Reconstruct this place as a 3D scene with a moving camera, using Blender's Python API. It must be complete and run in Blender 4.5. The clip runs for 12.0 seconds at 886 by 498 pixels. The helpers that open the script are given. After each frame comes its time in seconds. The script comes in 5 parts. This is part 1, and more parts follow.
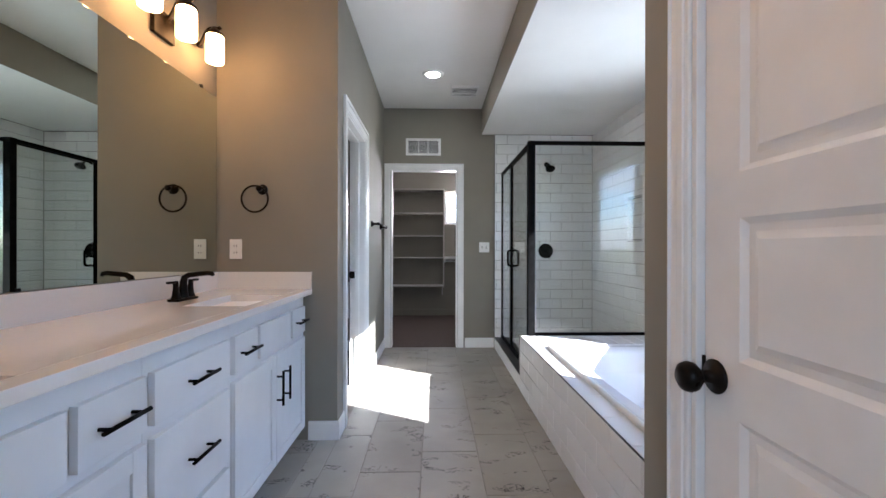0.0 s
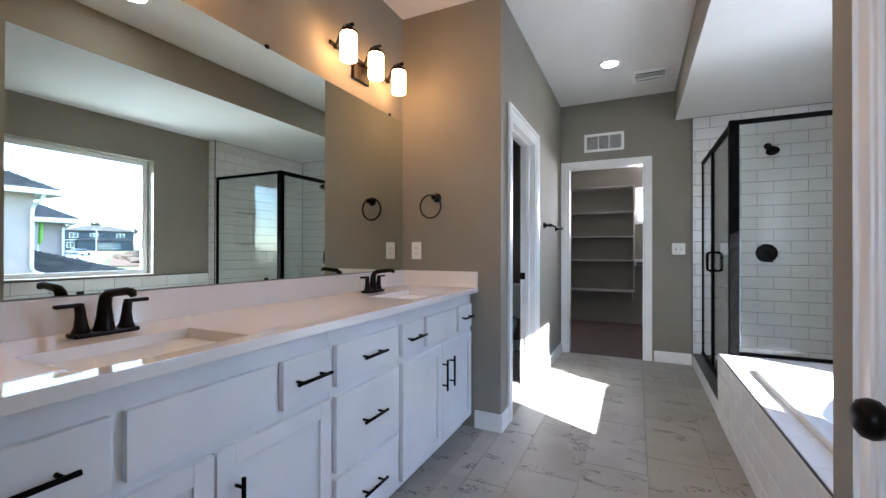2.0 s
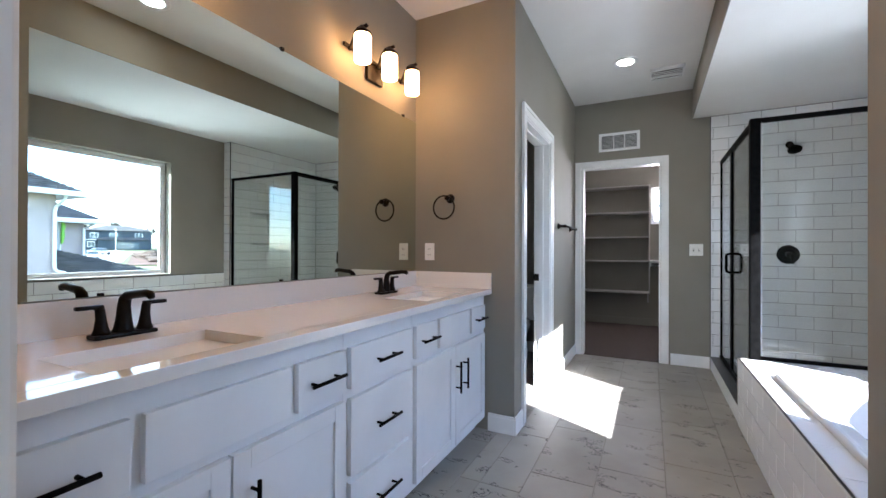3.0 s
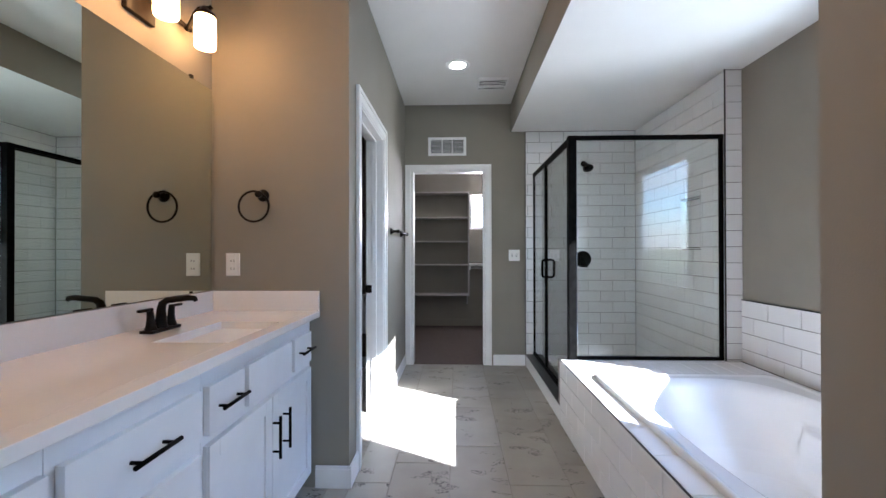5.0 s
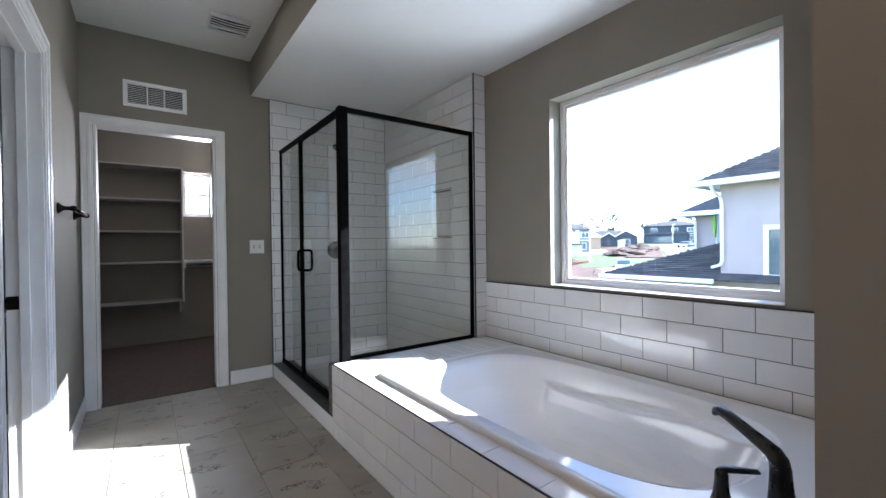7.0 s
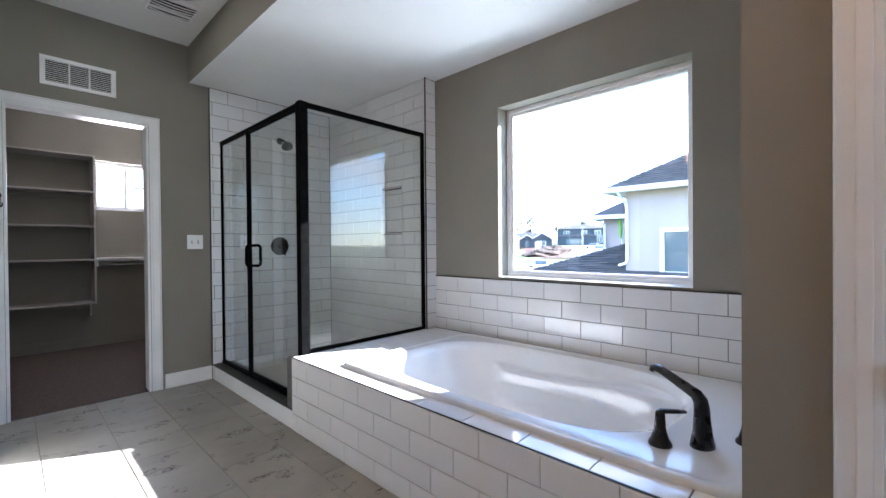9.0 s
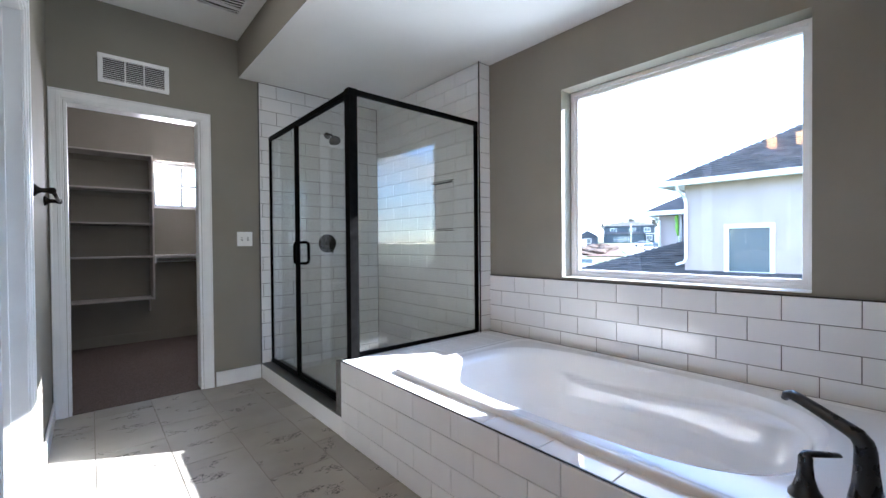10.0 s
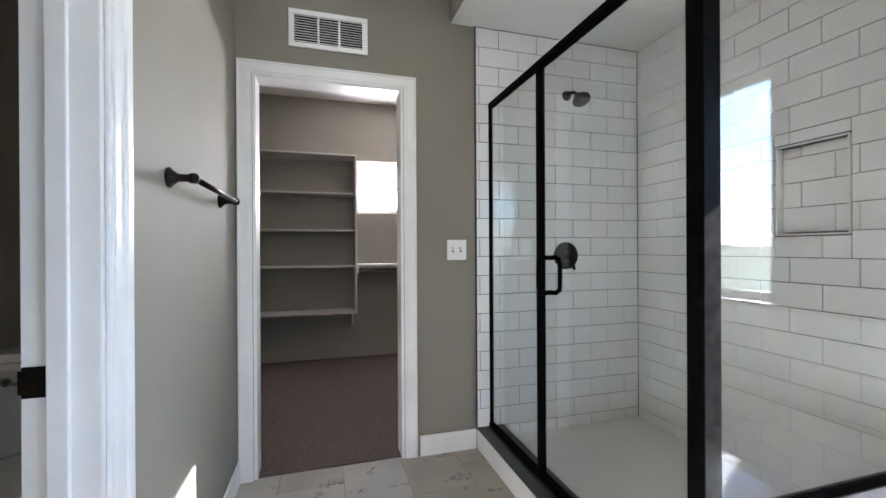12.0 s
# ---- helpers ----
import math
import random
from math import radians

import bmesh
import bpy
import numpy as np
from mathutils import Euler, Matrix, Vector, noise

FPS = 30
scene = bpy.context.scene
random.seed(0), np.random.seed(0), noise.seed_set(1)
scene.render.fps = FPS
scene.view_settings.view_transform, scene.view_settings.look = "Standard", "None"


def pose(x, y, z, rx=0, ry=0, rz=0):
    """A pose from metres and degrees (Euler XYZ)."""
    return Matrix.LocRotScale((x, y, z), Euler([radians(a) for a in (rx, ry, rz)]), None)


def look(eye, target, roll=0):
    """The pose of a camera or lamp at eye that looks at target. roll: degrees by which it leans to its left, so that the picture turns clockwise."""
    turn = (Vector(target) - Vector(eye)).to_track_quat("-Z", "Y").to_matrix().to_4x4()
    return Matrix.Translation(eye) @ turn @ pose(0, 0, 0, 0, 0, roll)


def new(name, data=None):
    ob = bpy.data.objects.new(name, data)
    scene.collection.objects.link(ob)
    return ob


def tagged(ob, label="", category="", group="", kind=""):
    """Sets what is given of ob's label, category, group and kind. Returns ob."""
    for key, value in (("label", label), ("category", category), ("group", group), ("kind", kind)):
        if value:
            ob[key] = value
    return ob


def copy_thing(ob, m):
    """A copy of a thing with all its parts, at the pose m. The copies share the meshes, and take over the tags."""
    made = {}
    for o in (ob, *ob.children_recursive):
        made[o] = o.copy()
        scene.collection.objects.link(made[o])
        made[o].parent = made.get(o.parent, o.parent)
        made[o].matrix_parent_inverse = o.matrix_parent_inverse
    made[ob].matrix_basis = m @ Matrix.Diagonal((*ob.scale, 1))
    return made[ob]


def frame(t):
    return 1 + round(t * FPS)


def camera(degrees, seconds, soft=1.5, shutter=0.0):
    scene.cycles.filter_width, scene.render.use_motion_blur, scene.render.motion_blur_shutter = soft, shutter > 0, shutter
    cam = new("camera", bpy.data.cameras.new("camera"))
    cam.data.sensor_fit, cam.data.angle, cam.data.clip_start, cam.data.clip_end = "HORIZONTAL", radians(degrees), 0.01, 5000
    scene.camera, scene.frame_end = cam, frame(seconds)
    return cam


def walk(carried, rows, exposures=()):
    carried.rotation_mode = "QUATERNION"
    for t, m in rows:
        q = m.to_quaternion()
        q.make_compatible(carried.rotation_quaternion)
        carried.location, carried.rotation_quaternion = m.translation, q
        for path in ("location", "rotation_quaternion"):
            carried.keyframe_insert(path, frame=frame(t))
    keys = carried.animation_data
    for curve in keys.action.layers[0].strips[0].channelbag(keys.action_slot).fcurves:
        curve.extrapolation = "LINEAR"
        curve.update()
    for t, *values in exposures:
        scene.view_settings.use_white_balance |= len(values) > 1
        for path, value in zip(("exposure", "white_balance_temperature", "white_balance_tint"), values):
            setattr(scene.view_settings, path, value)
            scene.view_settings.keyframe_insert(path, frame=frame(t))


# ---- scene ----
cam = camera(94.2, 12.0)
PATH = [
    (0, (0.006, 0.279, 1.132), (0.05, 2.279, 1.131), 0.1),
    (0.5, (0.08, 0.266, 1.129), (-0.229, 2.242, 1.131), -0.0),
    (1, (0.133, 0.262, 1.128), (-0.431, 2.181, 1.134), -0.0),
    (1.5, (0.167, 0.262, 1.131), (-0.566, 2.123, 1.135), 0.1),
    (2, (0.197, 0.263, 1.128), (-0.652, 2.073, 1.136), 0.1),
    (2.5, (0.206, 0.267, 1.127), (-0.704, 2.048, 1.136), 0.1),
    (2.7, (0.203, 0.268, 1.129), (-0.713, 2.046, 1.138), 0.2),
    (4.3, (0.012, 0.387, 1.177), (-0.477, 2.326, 1.174), 0.1),
    (4.5, (0.001, 0.458, 1.179), (-0.379, 2.421, 1.181), 0.1),
    (5, (-0.02, 0.665, 1.194), (-0.086, 2.664, 1.205), -0.1),
    (5.5, (-0.073, 0.857, 1.179), (0.205, 2.837, 1.197), -0.2),
    (6, (-0.139, 0.992, 1.131), (0.477, 2.895, 1.154), -0.4),
    (6.5, (-0.161, 1.111, 1.131), (0.767, 2.882, 1.131), -0.5),
    (7, (-0.204, 1.169, 1.141), (0.97, 2.789, 1.124), -0.7),
    (7.5, (-0.322, 1.189, 1.098), (1.028, 2.664, 1.101), -0.7),
    (7.7, (-0.357, 1.179, 1.096), (1.037, 2.613, 1.095), -0.8),
    (9.3, (-0.466, 1.207, 1.102), (0.983, 2.585, 1.086), -0.5),
    (9.5, (-0.459, 1.251, 1.097), (0.959, 2.661, 1.079), -0.5),
    (10, (-0.377, 1.417, 1.095), (0.927, 2.933, 1.071), -0.5),
    (10.5, (-0.337, 1.666, 1.075), (0.809, 3.305, 1.06), -0.5),
    (11, (-0.279, 2.012, 1.11), (0.673, 3.771, 1.095), -0.4),
    (11.5, (-0.176, 2.381, 1.145), (0.567, 4.237, 1.135), -0.4),
    (12, (-0.155, 2.753, 1.159), (0.406, 4.672, 1.156), -0.3),
]
walk(cam, [(t, look(eye, target, roll)) for t, eye, target, roll in PATH], exposures=((0.0, 4.15, 5650, 12), (2.5, 4.2, 5600, 12), (5.0, 4.2, 5550, 12), (7.0, 3.6, 5600, 12), (7.5, 3.6, 5600, 12), (9.5, 4.03, 5550, 12), (10.5, 3.9, 5600, 12), (11.5, 4.35, 5750, 12), (12.0, 4.55, 5850, 12)))

# world, sun and exposure
SUN = Vector((1.0, -0.56, 0.6)).normalized()
world = bpy.data.worlds.new("world")
scene.world = world
world.use_nodes = True
wn, wl = world.node_tree.nodes, world.node_tree.links
wn.clear()
w_out = wn.new("ShaderNodeOutputWorld")
w_bg = wn.new("ShaderNodeBackground")
w_bg.inputs[1].default_value = 0.098
w_sky = wn.new("ShaderNodeTexSky")
w_sky.sky_type = "NISHITA"
w_sky.sun_disc = False
w_sky.dust_density, w_sky.ozone_density = 0.05, 4.0
w_sky.sun_elevation = math.asin(SUN.z)
w_sky.sun_rotation = math.atan2(SUN.x, SUN.y)
w_tc = wn.new("ShaderNodeTexCoord")
w_map = wn.new("ShaderNodeMapping")
w_map.inputs["Scale"].default_value = (1.6, 1.6, 7.0)
w_noise = wn.new("ShaderNodeTexNoise")
w_noise.inputs["Scale"].default_value = 1.7
w_noise.inputs["Detail"].default_value = 7
w_noise.inputs["Roughness"].default_value = 0.58
w_ramp = wn.new("ShaderNodeValToRGB")
w_ramp.color_ramp.elements[0].position = 0.47
w_ramp.color_ramp.elements[1].position = 0.62
w_mix = wn.new("ShaderNodeMix")
w_mix.data_type = "RGBA"
w_mix.inputs["B"].default_value = (4.6, 4.7, 4.9, 1)
wl.new(w_tc.outputs["Generated"], w_map.inputs[0])
wl.new(w_map.outputs[0], w_noise.inputs[0])
wl.new(w_noise.outputs[0], w_ramp.inputs[0])
wl.new(w_ramp.outputs[0], w_mix.inputs["Factor"])
wl.new(w_sky.outputs[0], w_mix.inputs["A"])
wl.new(w_mix.outputs["Result"], w_bg.inputs[0])
wl.new(w_bg.outputs[0], w_out.inputs[0])

sun = new("sun", bpy.data.lights.new("sun", "SUN"))
sun.data.energy, sun.data.angle, sun.data.color = 2.7, radians(0.55), (1.0, 0.95, 0.88)
sun.matrix_world = look(SUN * 30, (0, 0, 0))


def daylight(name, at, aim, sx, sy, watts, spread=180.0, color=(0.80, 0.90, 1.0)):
    """An area lamp added as daylight, at an opening or where none is built."""
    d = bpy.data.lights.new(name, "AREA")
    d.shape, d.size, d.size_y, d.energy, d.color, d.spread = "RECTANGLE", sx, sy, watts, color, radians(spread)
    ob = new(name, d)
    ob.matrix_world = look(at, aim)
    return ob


# lamps added outside the bath and closet windows, aimed up at the ceilings
daylight("groundlight_bath_window", (2.34, 2.32, 1.15), (1.34, 2.80, 2.15), 1.15, 0.6, 0.5, 84.0, (0.90, 0.95, 1.0))
daylight("skylight_closet_window", (0.49, 7.42, 1.80), (0.36, 6.2, 2.5), 0.56, 0.5, 4.6, 115.0, (1.0, 0.90, 0.86))
# added fill lamp in front of a solid wall; no window is here
daylight("fill_lamp_bedroom", (0.0, -1.66, 1.5), (0.0, 2.0, 1.3), 2.2, 1.3, 3.5)


# materials
def shader(name, base=(0.8, 0.8, 0.8), rough=0.5, metal=0.0, emit=None, power=0.0, coat=0.0):
    m = bpy.data.materials.new(name)
    m.use_nodes = True
    b = m.node_tree.nodes["Principled BSDF"]
    b.inputs["Base Color"].default_value = (*base, 1)
    b.inputs["Roughness"].default_value = rough
    b.inputs["Metallic"].default_value = metal
    b.inputs["Coat Weight"].default_value = coat
    if emit:
        b.inputs["Emission Color"].default_value = (*emit, 1)
        b.inputs["Emission Strength"].default_value = power
    return m


def varied(m, c1, c2, scale=3.0, detail=4.0, low=0.35, high=0.65, bump=0.0, bump_scale=200.0, rough=None, rnd=0.0, stretch=(1, 1, 1)):
    """Two-scale colour and relief in object space; rnd: how far each piece differs."""
    nt = m.node_tree
    n, l = nt.nodes, nt.links
    b = n["Principled BSDF"]
    tc = n.new("ShaderNodeTexCoord")
    mp = n.new("ShaderNodeMapping")
    mp.inputs["Scale"].default_value = stretch
    l.new(tc.outputs["Object"], mp.inputs[0])
    t = n.new("ShaderNodeTexNoise")
    t.inputs["Scale"].default_value = scale
    t.inputs["Detail"].default_value = detail
    l.new(mp.outputs[0], t.inputs["Vector"])
    r = n.new("ShaderNodeValToRGB")
    r.color_ramp.elements[0].position, r.color_ramp.elements[1].position = low, high
    r.color_ramp.elements[0].color, r.color_ramp.elements[1].color = (*c1, 1), (*c2, 1)
    l.new(t.outputs[0], r.inputs[0])
    out = r.outputs[0]
    if rnd:
        oi = n.new("ShaderNodeObjectInfo")
        mr = n.new("ShaderNodeMapRange")
        mr.inputs[3].default_value, mr.inputs[4].default_value = 1 - rnd, 1 + rnd
        l.new(oi.outputs["Random"], mr.inputs[0])
        mx = n.new("ShaderNodeMix")
        mx.data_type, mx.blend_type = "RGBA", "MULTIPLY"
        mx.inputs["Factor"].default_value = 1
        cb = n.new("ShaderNodeCombineColor")
        for i in range(3):
            l.new(mr.outputs[0], cb.inputs[i])
        l.new(out, mx.inputs["A"])
        l.new(cb.outputs[0], mx.inputs["B"])
        out = mx.outputs["Result"]
    l.new(out, b.inputs["Base Color"])
    if rough:
        q = n.new("ShaderNodeMapRange")
        q.inputs[3].default_value, q.inputs[4].default_value = rough
        l.new(t.outputs[0], q.inputs[0])
        l.new(q.outputs[0], b.inputs["Roughness"])
    if bump:
        t2 = n.new("ShaderNodeTexNoise")
        t2.inputs["Scale"].default_value = bump_scale
        t2.inputs["Detail"].default_value = 3
        l.new(mp.outputs[0], t2.inputs["Vector"])
        bp = n.new("ShaderNodeBump")
        bp.inputs["Strength"].default_value = bump
        bp.inputs["Distance"].default_value = 0.002
        l.new(t2.outputs[0], bp.inputs["Height"])
        l.new(bp.outputs[0], b.inputs["Normal"])
    return m


def glass(name, tint, base=0.05, gain=0.9):
    m = bpy.data.materials.new(name)
    m.use_nodes = True
    n, l = m.node_tree.nodes, m.node_tree.links
    n.clear()
    out, mix = n.new("ShaderNodeOutputMaterial"), n.new("ShaderNodeMixShader")
    tr, gl, lw = n.new("ShaderNodeBsdfTransparent"), n.new("ShaderNodeBsdfGlossy"), n.new("ShaderNodeLayerWeight")
    tr.inputs[0].default_value = (*tint, 1)
    gl.inputs["Roughness"].default_value = 0.0
    lw.inputs["Blend"].default_value = 0.5
    pw, mu = n.new("ShaderNodeMath"), n.new("ShaderNodeMath")
    pw.operation, mu.operation = "POWER", "MULTIPLY_ADD"
    pw.inputs[1].default_value = 4.0
    mu.inputs[1].default_value, mu.inputs[2].default_value = gain, base
    l.new(lw.outputs["Facing"], pw.inputs[0])
    l.new(pw.outputs[0], mu.inputs[0])
    l.new(mu.outputs[0], mix.inputs[0])
    l.new(tr.outputs[0], mix.inputs[1])
    l.new(gl.outputs[0], mix.inputs[2])
    l.new(mix.outputs[0], out.inputs[0])
    return m


WALL = varied(shader("wall_paint", rough=0.75), (0.232, 0.217, 0.180), (0.252, 0.235, 0.196), 2.0, bump=0.18, bump_scale=260)
CEIL = varied(shader("ceiling_paint", rough=0.9), (0.74, 0.73, 0.71), (0.79, 0.78, 0.76), 1.5, bump=0.25, bump_scale=180)
TRIM = varied(shader("trim_paint", rough=0.35), (0.76, 0.76, 0.75), (0.82, 0.82, 0.81), 5.0, bump=0.05, bump_scale=60)
CAB = varied(shader("cabinet_paint", rough=0.38), (0.74, 0.75, 0.76), (0.80, 0.81, 0.82), 4.0, bump=0.06, bump_scale=90)
QUARTZ = varied(shader("quartz", rough=0.06), (0.770, 0.742, 0.715), (0.782, 0.755, 0.728), 70.0, 3.0, rough=(0.04, 0.08))
BLACK = varied(shader("matte_black_metal", rough=0.35, metal=0.0), (0.003, 0.003, 0.003), (0.006, 0.006, 0.006), 30.0, rough=(0.3, 0.45))
BLACK.node_tree.nodes["Principled BSDF"].inputs["Specular IOR Level"].default_value = 0.01
BRONZE = varied(shader("oil_rubbed_bronze", rough=0.3, metal=0.0), (0.005, 0.004, 0.0035), (0.013, 0.009, 0.0065), 25.0, rough=(0.22, 0.4))
BRONZE.node_tree.nodes["Principled BSDF"].inputs["Specular IOR Level"].default_value = 0.10
TILE = varied(shader("wall_tile_glaze", rough=0.09), (0.76, 0.77, 0.775), (0.82, 0.825, 0.825), 2.5, 2.0, bump=0.10, bump_scale=9, rnd=0.025)
GROUT = varied(shader("grey_grout", rough=0.9), (0.09, 0.087, 0.083), (0.14, 0.137, 0.132), 40.0)
FLOOR_GROUT = varied(shader("floor_grout", rough=0.9), (0.24, 0.22, 0.19), (0.31, 0.29, 0.26), 30.0)
TUBM = shader("tub_acrylic", (0.74, 0.745, 0.745), 0.09, coat=0.0)
SATIN = varied(shader("satin_black_metal", rough=0.3), (0.004, 0.004, 0.005), (0.008, 0.008, 0.009), 30.0, rough=(0.22, 0.34))
PORC = shader("porcelain", (0.82, 0.82, 0.81), 0.08, coat=0.3)
CARPET = varied(shader("carpet_pile", rough=1.0), (0.070, 0.051, 0.045), (0.130, 0.098, 0.086), 90.0, 6.0, bump=1.0, bump_scale=320)
MIRROR = shader("mirror_silver", (0.68, 0.735, 0.66), 0.0, 1.0)
CHROME = shader("brushed_nickel", (0.6, 0.6, 0.6), 0.25, 1.0)
GLASS = glass("shower_glass", (0.965, 0.98, 0.972), 0.036, 0.9)
PANE = glass("window_glass", (0.97, 0.98, 0.98), 0.04, 0.9)
VINYL = shader("window_vinyl", (0.82, 0.82, 0.82), 0.4)
PLASTIC = shader("white_plastic", (0.8, 0.79, 0.77), 0.35)
# near-black colour standing in for the shade inside slots and vent openings
DARK = shader("void_shade", (0.02, 0.02, 0.02), 0.9)
SHADE = shader("frosted_shade", (0.85, 0.8, 0.7), 0.4, emit=(1.0, 0.49, 0.17), power=1.5)
LED = shader("led_diffuser", (0.9, 0.9, 0.9), 0.4, emit=(1.0, 0.9, 0.78), power=6.0)


# mesh helpers
def box(bm, a, b, bevel=0.0, seg=2):
    """A box between two corners, its edges rounded."""
    lo = [min(p, q) for p, q in zip(a, b)]
    hi = [max(p, q) for p, q in zip(a, b)]
    vs = [bm.verts.new((x, y, z)) for z in (lo[2], hi[2]) for y in (lo[1], hi[1]) for x in (lo[0], hi[0])]
    fs = [bm.faces.new([vs[i] for i in f]) for f in ((0, 2, 3, 1), (4, 5, 7, 6), (0, 1, 5, 4), (2, 6, 7, 3), (0, 4, 6, 2), (1, 3, 7, 5))]
    if bevel:
        es = list({e for f in fs for e in f.edges})
        bmesh.ops.bevel(bm, geom=es, offset=bevel, segments=seg, affect="EDGES", profile=0.6)
    return bm


def boxes(*items, bevel=0.0):
    bm = bmesh.new()
    for a, b in items:
        box(bm, a, b, bevel)
    return bm


def part(name, bm, mat, parent=None, label="", smooth=False, kind="", at=None):
    me = bpy.data.meshes.new(name)
    bm.normal_update()
    bm.to_mesh(me)
    bm.free()
    me.materials.append(mat)
    if smooth:
        me.polygons.foreach_set("use_smooth", [True] * len(me.polygons))
    ob = new(name, me)
    if parent:
        ob.parent = parent
    if at:
        ob.location = at
    return tagged(ob, label=label, kind=kind)


def thing(name, at, label, category, group="", rz=0.0):
    ob = new(name)
    ob.empty_display_size = 0.1
    ob.matrix_basis = pose(*at, 0, 0, rz)
    return tagged(ob, label=label, category=category, group=group)


def lathe(profile, steps=28, axis="z", at=(0, 0, 0)):
    """Turns a profile of (radius, height) about an axis."""
    bm = bmesh.new()
    rings = []
    for r, h in profile:
        ring = []
        for i in range(steps):
            a = 2 * math.pi * i / steps
            p = (r * math.cos(a), r * math.sin(a), h)
            if axis == "x":
                p = (p[2], p[0], p[1])
            elif axis == "y":
                p = (p[0], p[2], p[1])
            ring.append(bm.verts.new([c + d for c, d in zip(p, at)]))
        rings.append(ring)
    for a, b in zip(rings, rings[1:]):
        for i in range(steps):
            bm.faces.new((a[i], a[(i + 1) % steps], b[(i + 1) % steps], b[i]))
    bm.faces.new(rings[0][::-1])
    bm.faces.new(rings[-1])
    bmesh.ops.recalc_face_normals(bm, faces=bm.faces)
    return bm


def tube(points, radius, steps=14, flat=1.0, radii=None):
    """A swept tube through the points; flat squashes it across."""
    bm = bmesh.new()
    pts = [Vector(p) for p in points]
    rings = []
    side = None
    for i, p in enumerate(pts):
        d = (pts[min(i + 1, len(pts) - 1)] - pts[max(i - 1, 0)]).normalized()
        if side is None:
            side = d.cross(Vector((0, 0, 1)))
            if side.length < 0.1:
                side = d.cross(Vector((0, 1, 0)))
        side = (side - d * side.dot(d)).normalized()
        up = side.cross(d)
        r = radii[i] if radii else radius
        rings.append([bm.verts.new(p + side * r * math.cos(2 * math.pi * k / steps) + up * r * flat * math.sin(2 * math.pi * k / steps)) for k in range(steps)])
    for a, b in zip(rings, rings[1:]):
        for i in range(steps):
            bm.faces.new((a[i], a[(i + 1) % steps], b[(i + 1) % steps], b[i]))
    bm.faces.new(rings[0][::-1])
    bm.faces.new(rings[-1])
    bmesh.ops.recalc_face_normals(bm, faces=bm.faces)
    return bm


def torus(center, R, r, axis="y", steps=48, sides=12):
    bm = bmesh.new()
    rings = []
    for i in range(steps):
        a = 2 * math.pi * i / steps
        ring = []
        for k in range(sides):
            b = 2 * math.pi * k / sides
            u, v, w = (R + r * math.cos(b)) * math.cos(a), (R + r * math.cos(b)) * math.sin(a), r * math.sin(b)
            p = (u, w, v) if axis == "y" else (w, u, v)
            ring.append(bm.verts.new([c + d for c, d in zip(p, center)]))
        rings.append(ring)
    for i in range(steps):
        a, b = rings[i], rings[(i + 1) % steps]
        for k in range(sides):
            bm.faces.new((a[k], a[(k + 1) % sides], b[(k + 1) % sides], b[k]))
    bmesh.ops.recalc_face_normals(bm, faces=bm.faces)
    return bm


def merge(*bms):
    """Joins several bmeshes into the first."""
    out = bms[0]
    for other in bms[1:]:
        me = bpy.data.meshes.new("joined")
        other.to_mesh(me)
        out.from_mesh(me)
        other.free()
        bpy.data.meshes.remove(me)
    return out


# the plan, in metres
XL, XV, XR, XS = -0.566, -1.278, 1.945, 1.83      # hall's west wall, vanity wall, window wall, shower's tile face
YN, YE, YP, YA = 5.0, 0.43, 1.33, 2.738         # closet wall, entry wall, tub's end wall, vanity's end wall
XP, XC = 0.55, 0.70                             # partition and soffit face, tub and curb front
H, HS, DECK = 2.738, 2.445, 0.435               # ceiling, soffit, tub deck
WY0, WY1, WZ0, WZ1 = 1.720, 2.935, 0.872, 2.081  # bath window's opening
WC0, WC1 = 2.978, 3.71                          # opening of the small room's door
CX0, CX1 = -0.486, 0.272                        # opening of the closet's door
DH, DC = 2.03, 2.045
T = 0.122


def structure(name, bm, mat, label, category="wall"):
    return tagged(part(name, bm, mat, None, label), category=category, kind="structure")


structure("wall_north", boxes(((XL, YN, 0), (CX0, YN + T, H)), ((CX0, YN, DC), (CX1, YN + T, H)), ((CX1, YN, 0), (XR + 0.2, YN + T, H))), WALL, "greige painted wall with a cased doorway to the closet")
structure("wall_hall_west", boxes(((XL - T, YA, 0), (XL, WC0, H)), ((XL - T, WC0, DH), (XL, WC1, H)), ((XL - T, WC1, 0), (XL, YN + T, H))), WALL, "greige painted wall with the small toilet room's doorway")
structure("wall_alcove_end", boxes(((XV - T, YA, 0), (XL - T, YA + T, H))), WALL, "greige painted wall at the end of the vanity")
structure("wall_vanity", boxes(((XV - T, YE - T, 0), (XV, YA, H))), WALL, "greige painted wall behind the vanity mirror")
structure("wall_entry", boxes(((XV - T, YE - T, 0), (-0.36, YE, H)), ((-0.36, YE - T, DH), (0.47, YE, H)), ((0.47, YE - T, 0), (XP + T, YE, H))), WALL, "greige painted wall round the entry doorway")
structure("wall_partition", boxes(((XP, YE, 0), (XP + T, 0.47, H)), ((XP, 0.47, DH), (XP + T, 1.13, H)), ((XP, 1.13, 0), (XP + T, YP, H)), ((XP + T, YP - T, 0), (XR + 0.2, YP, H))), WALL, "greige painted partition with a closed linen closet door, meeting the tub")
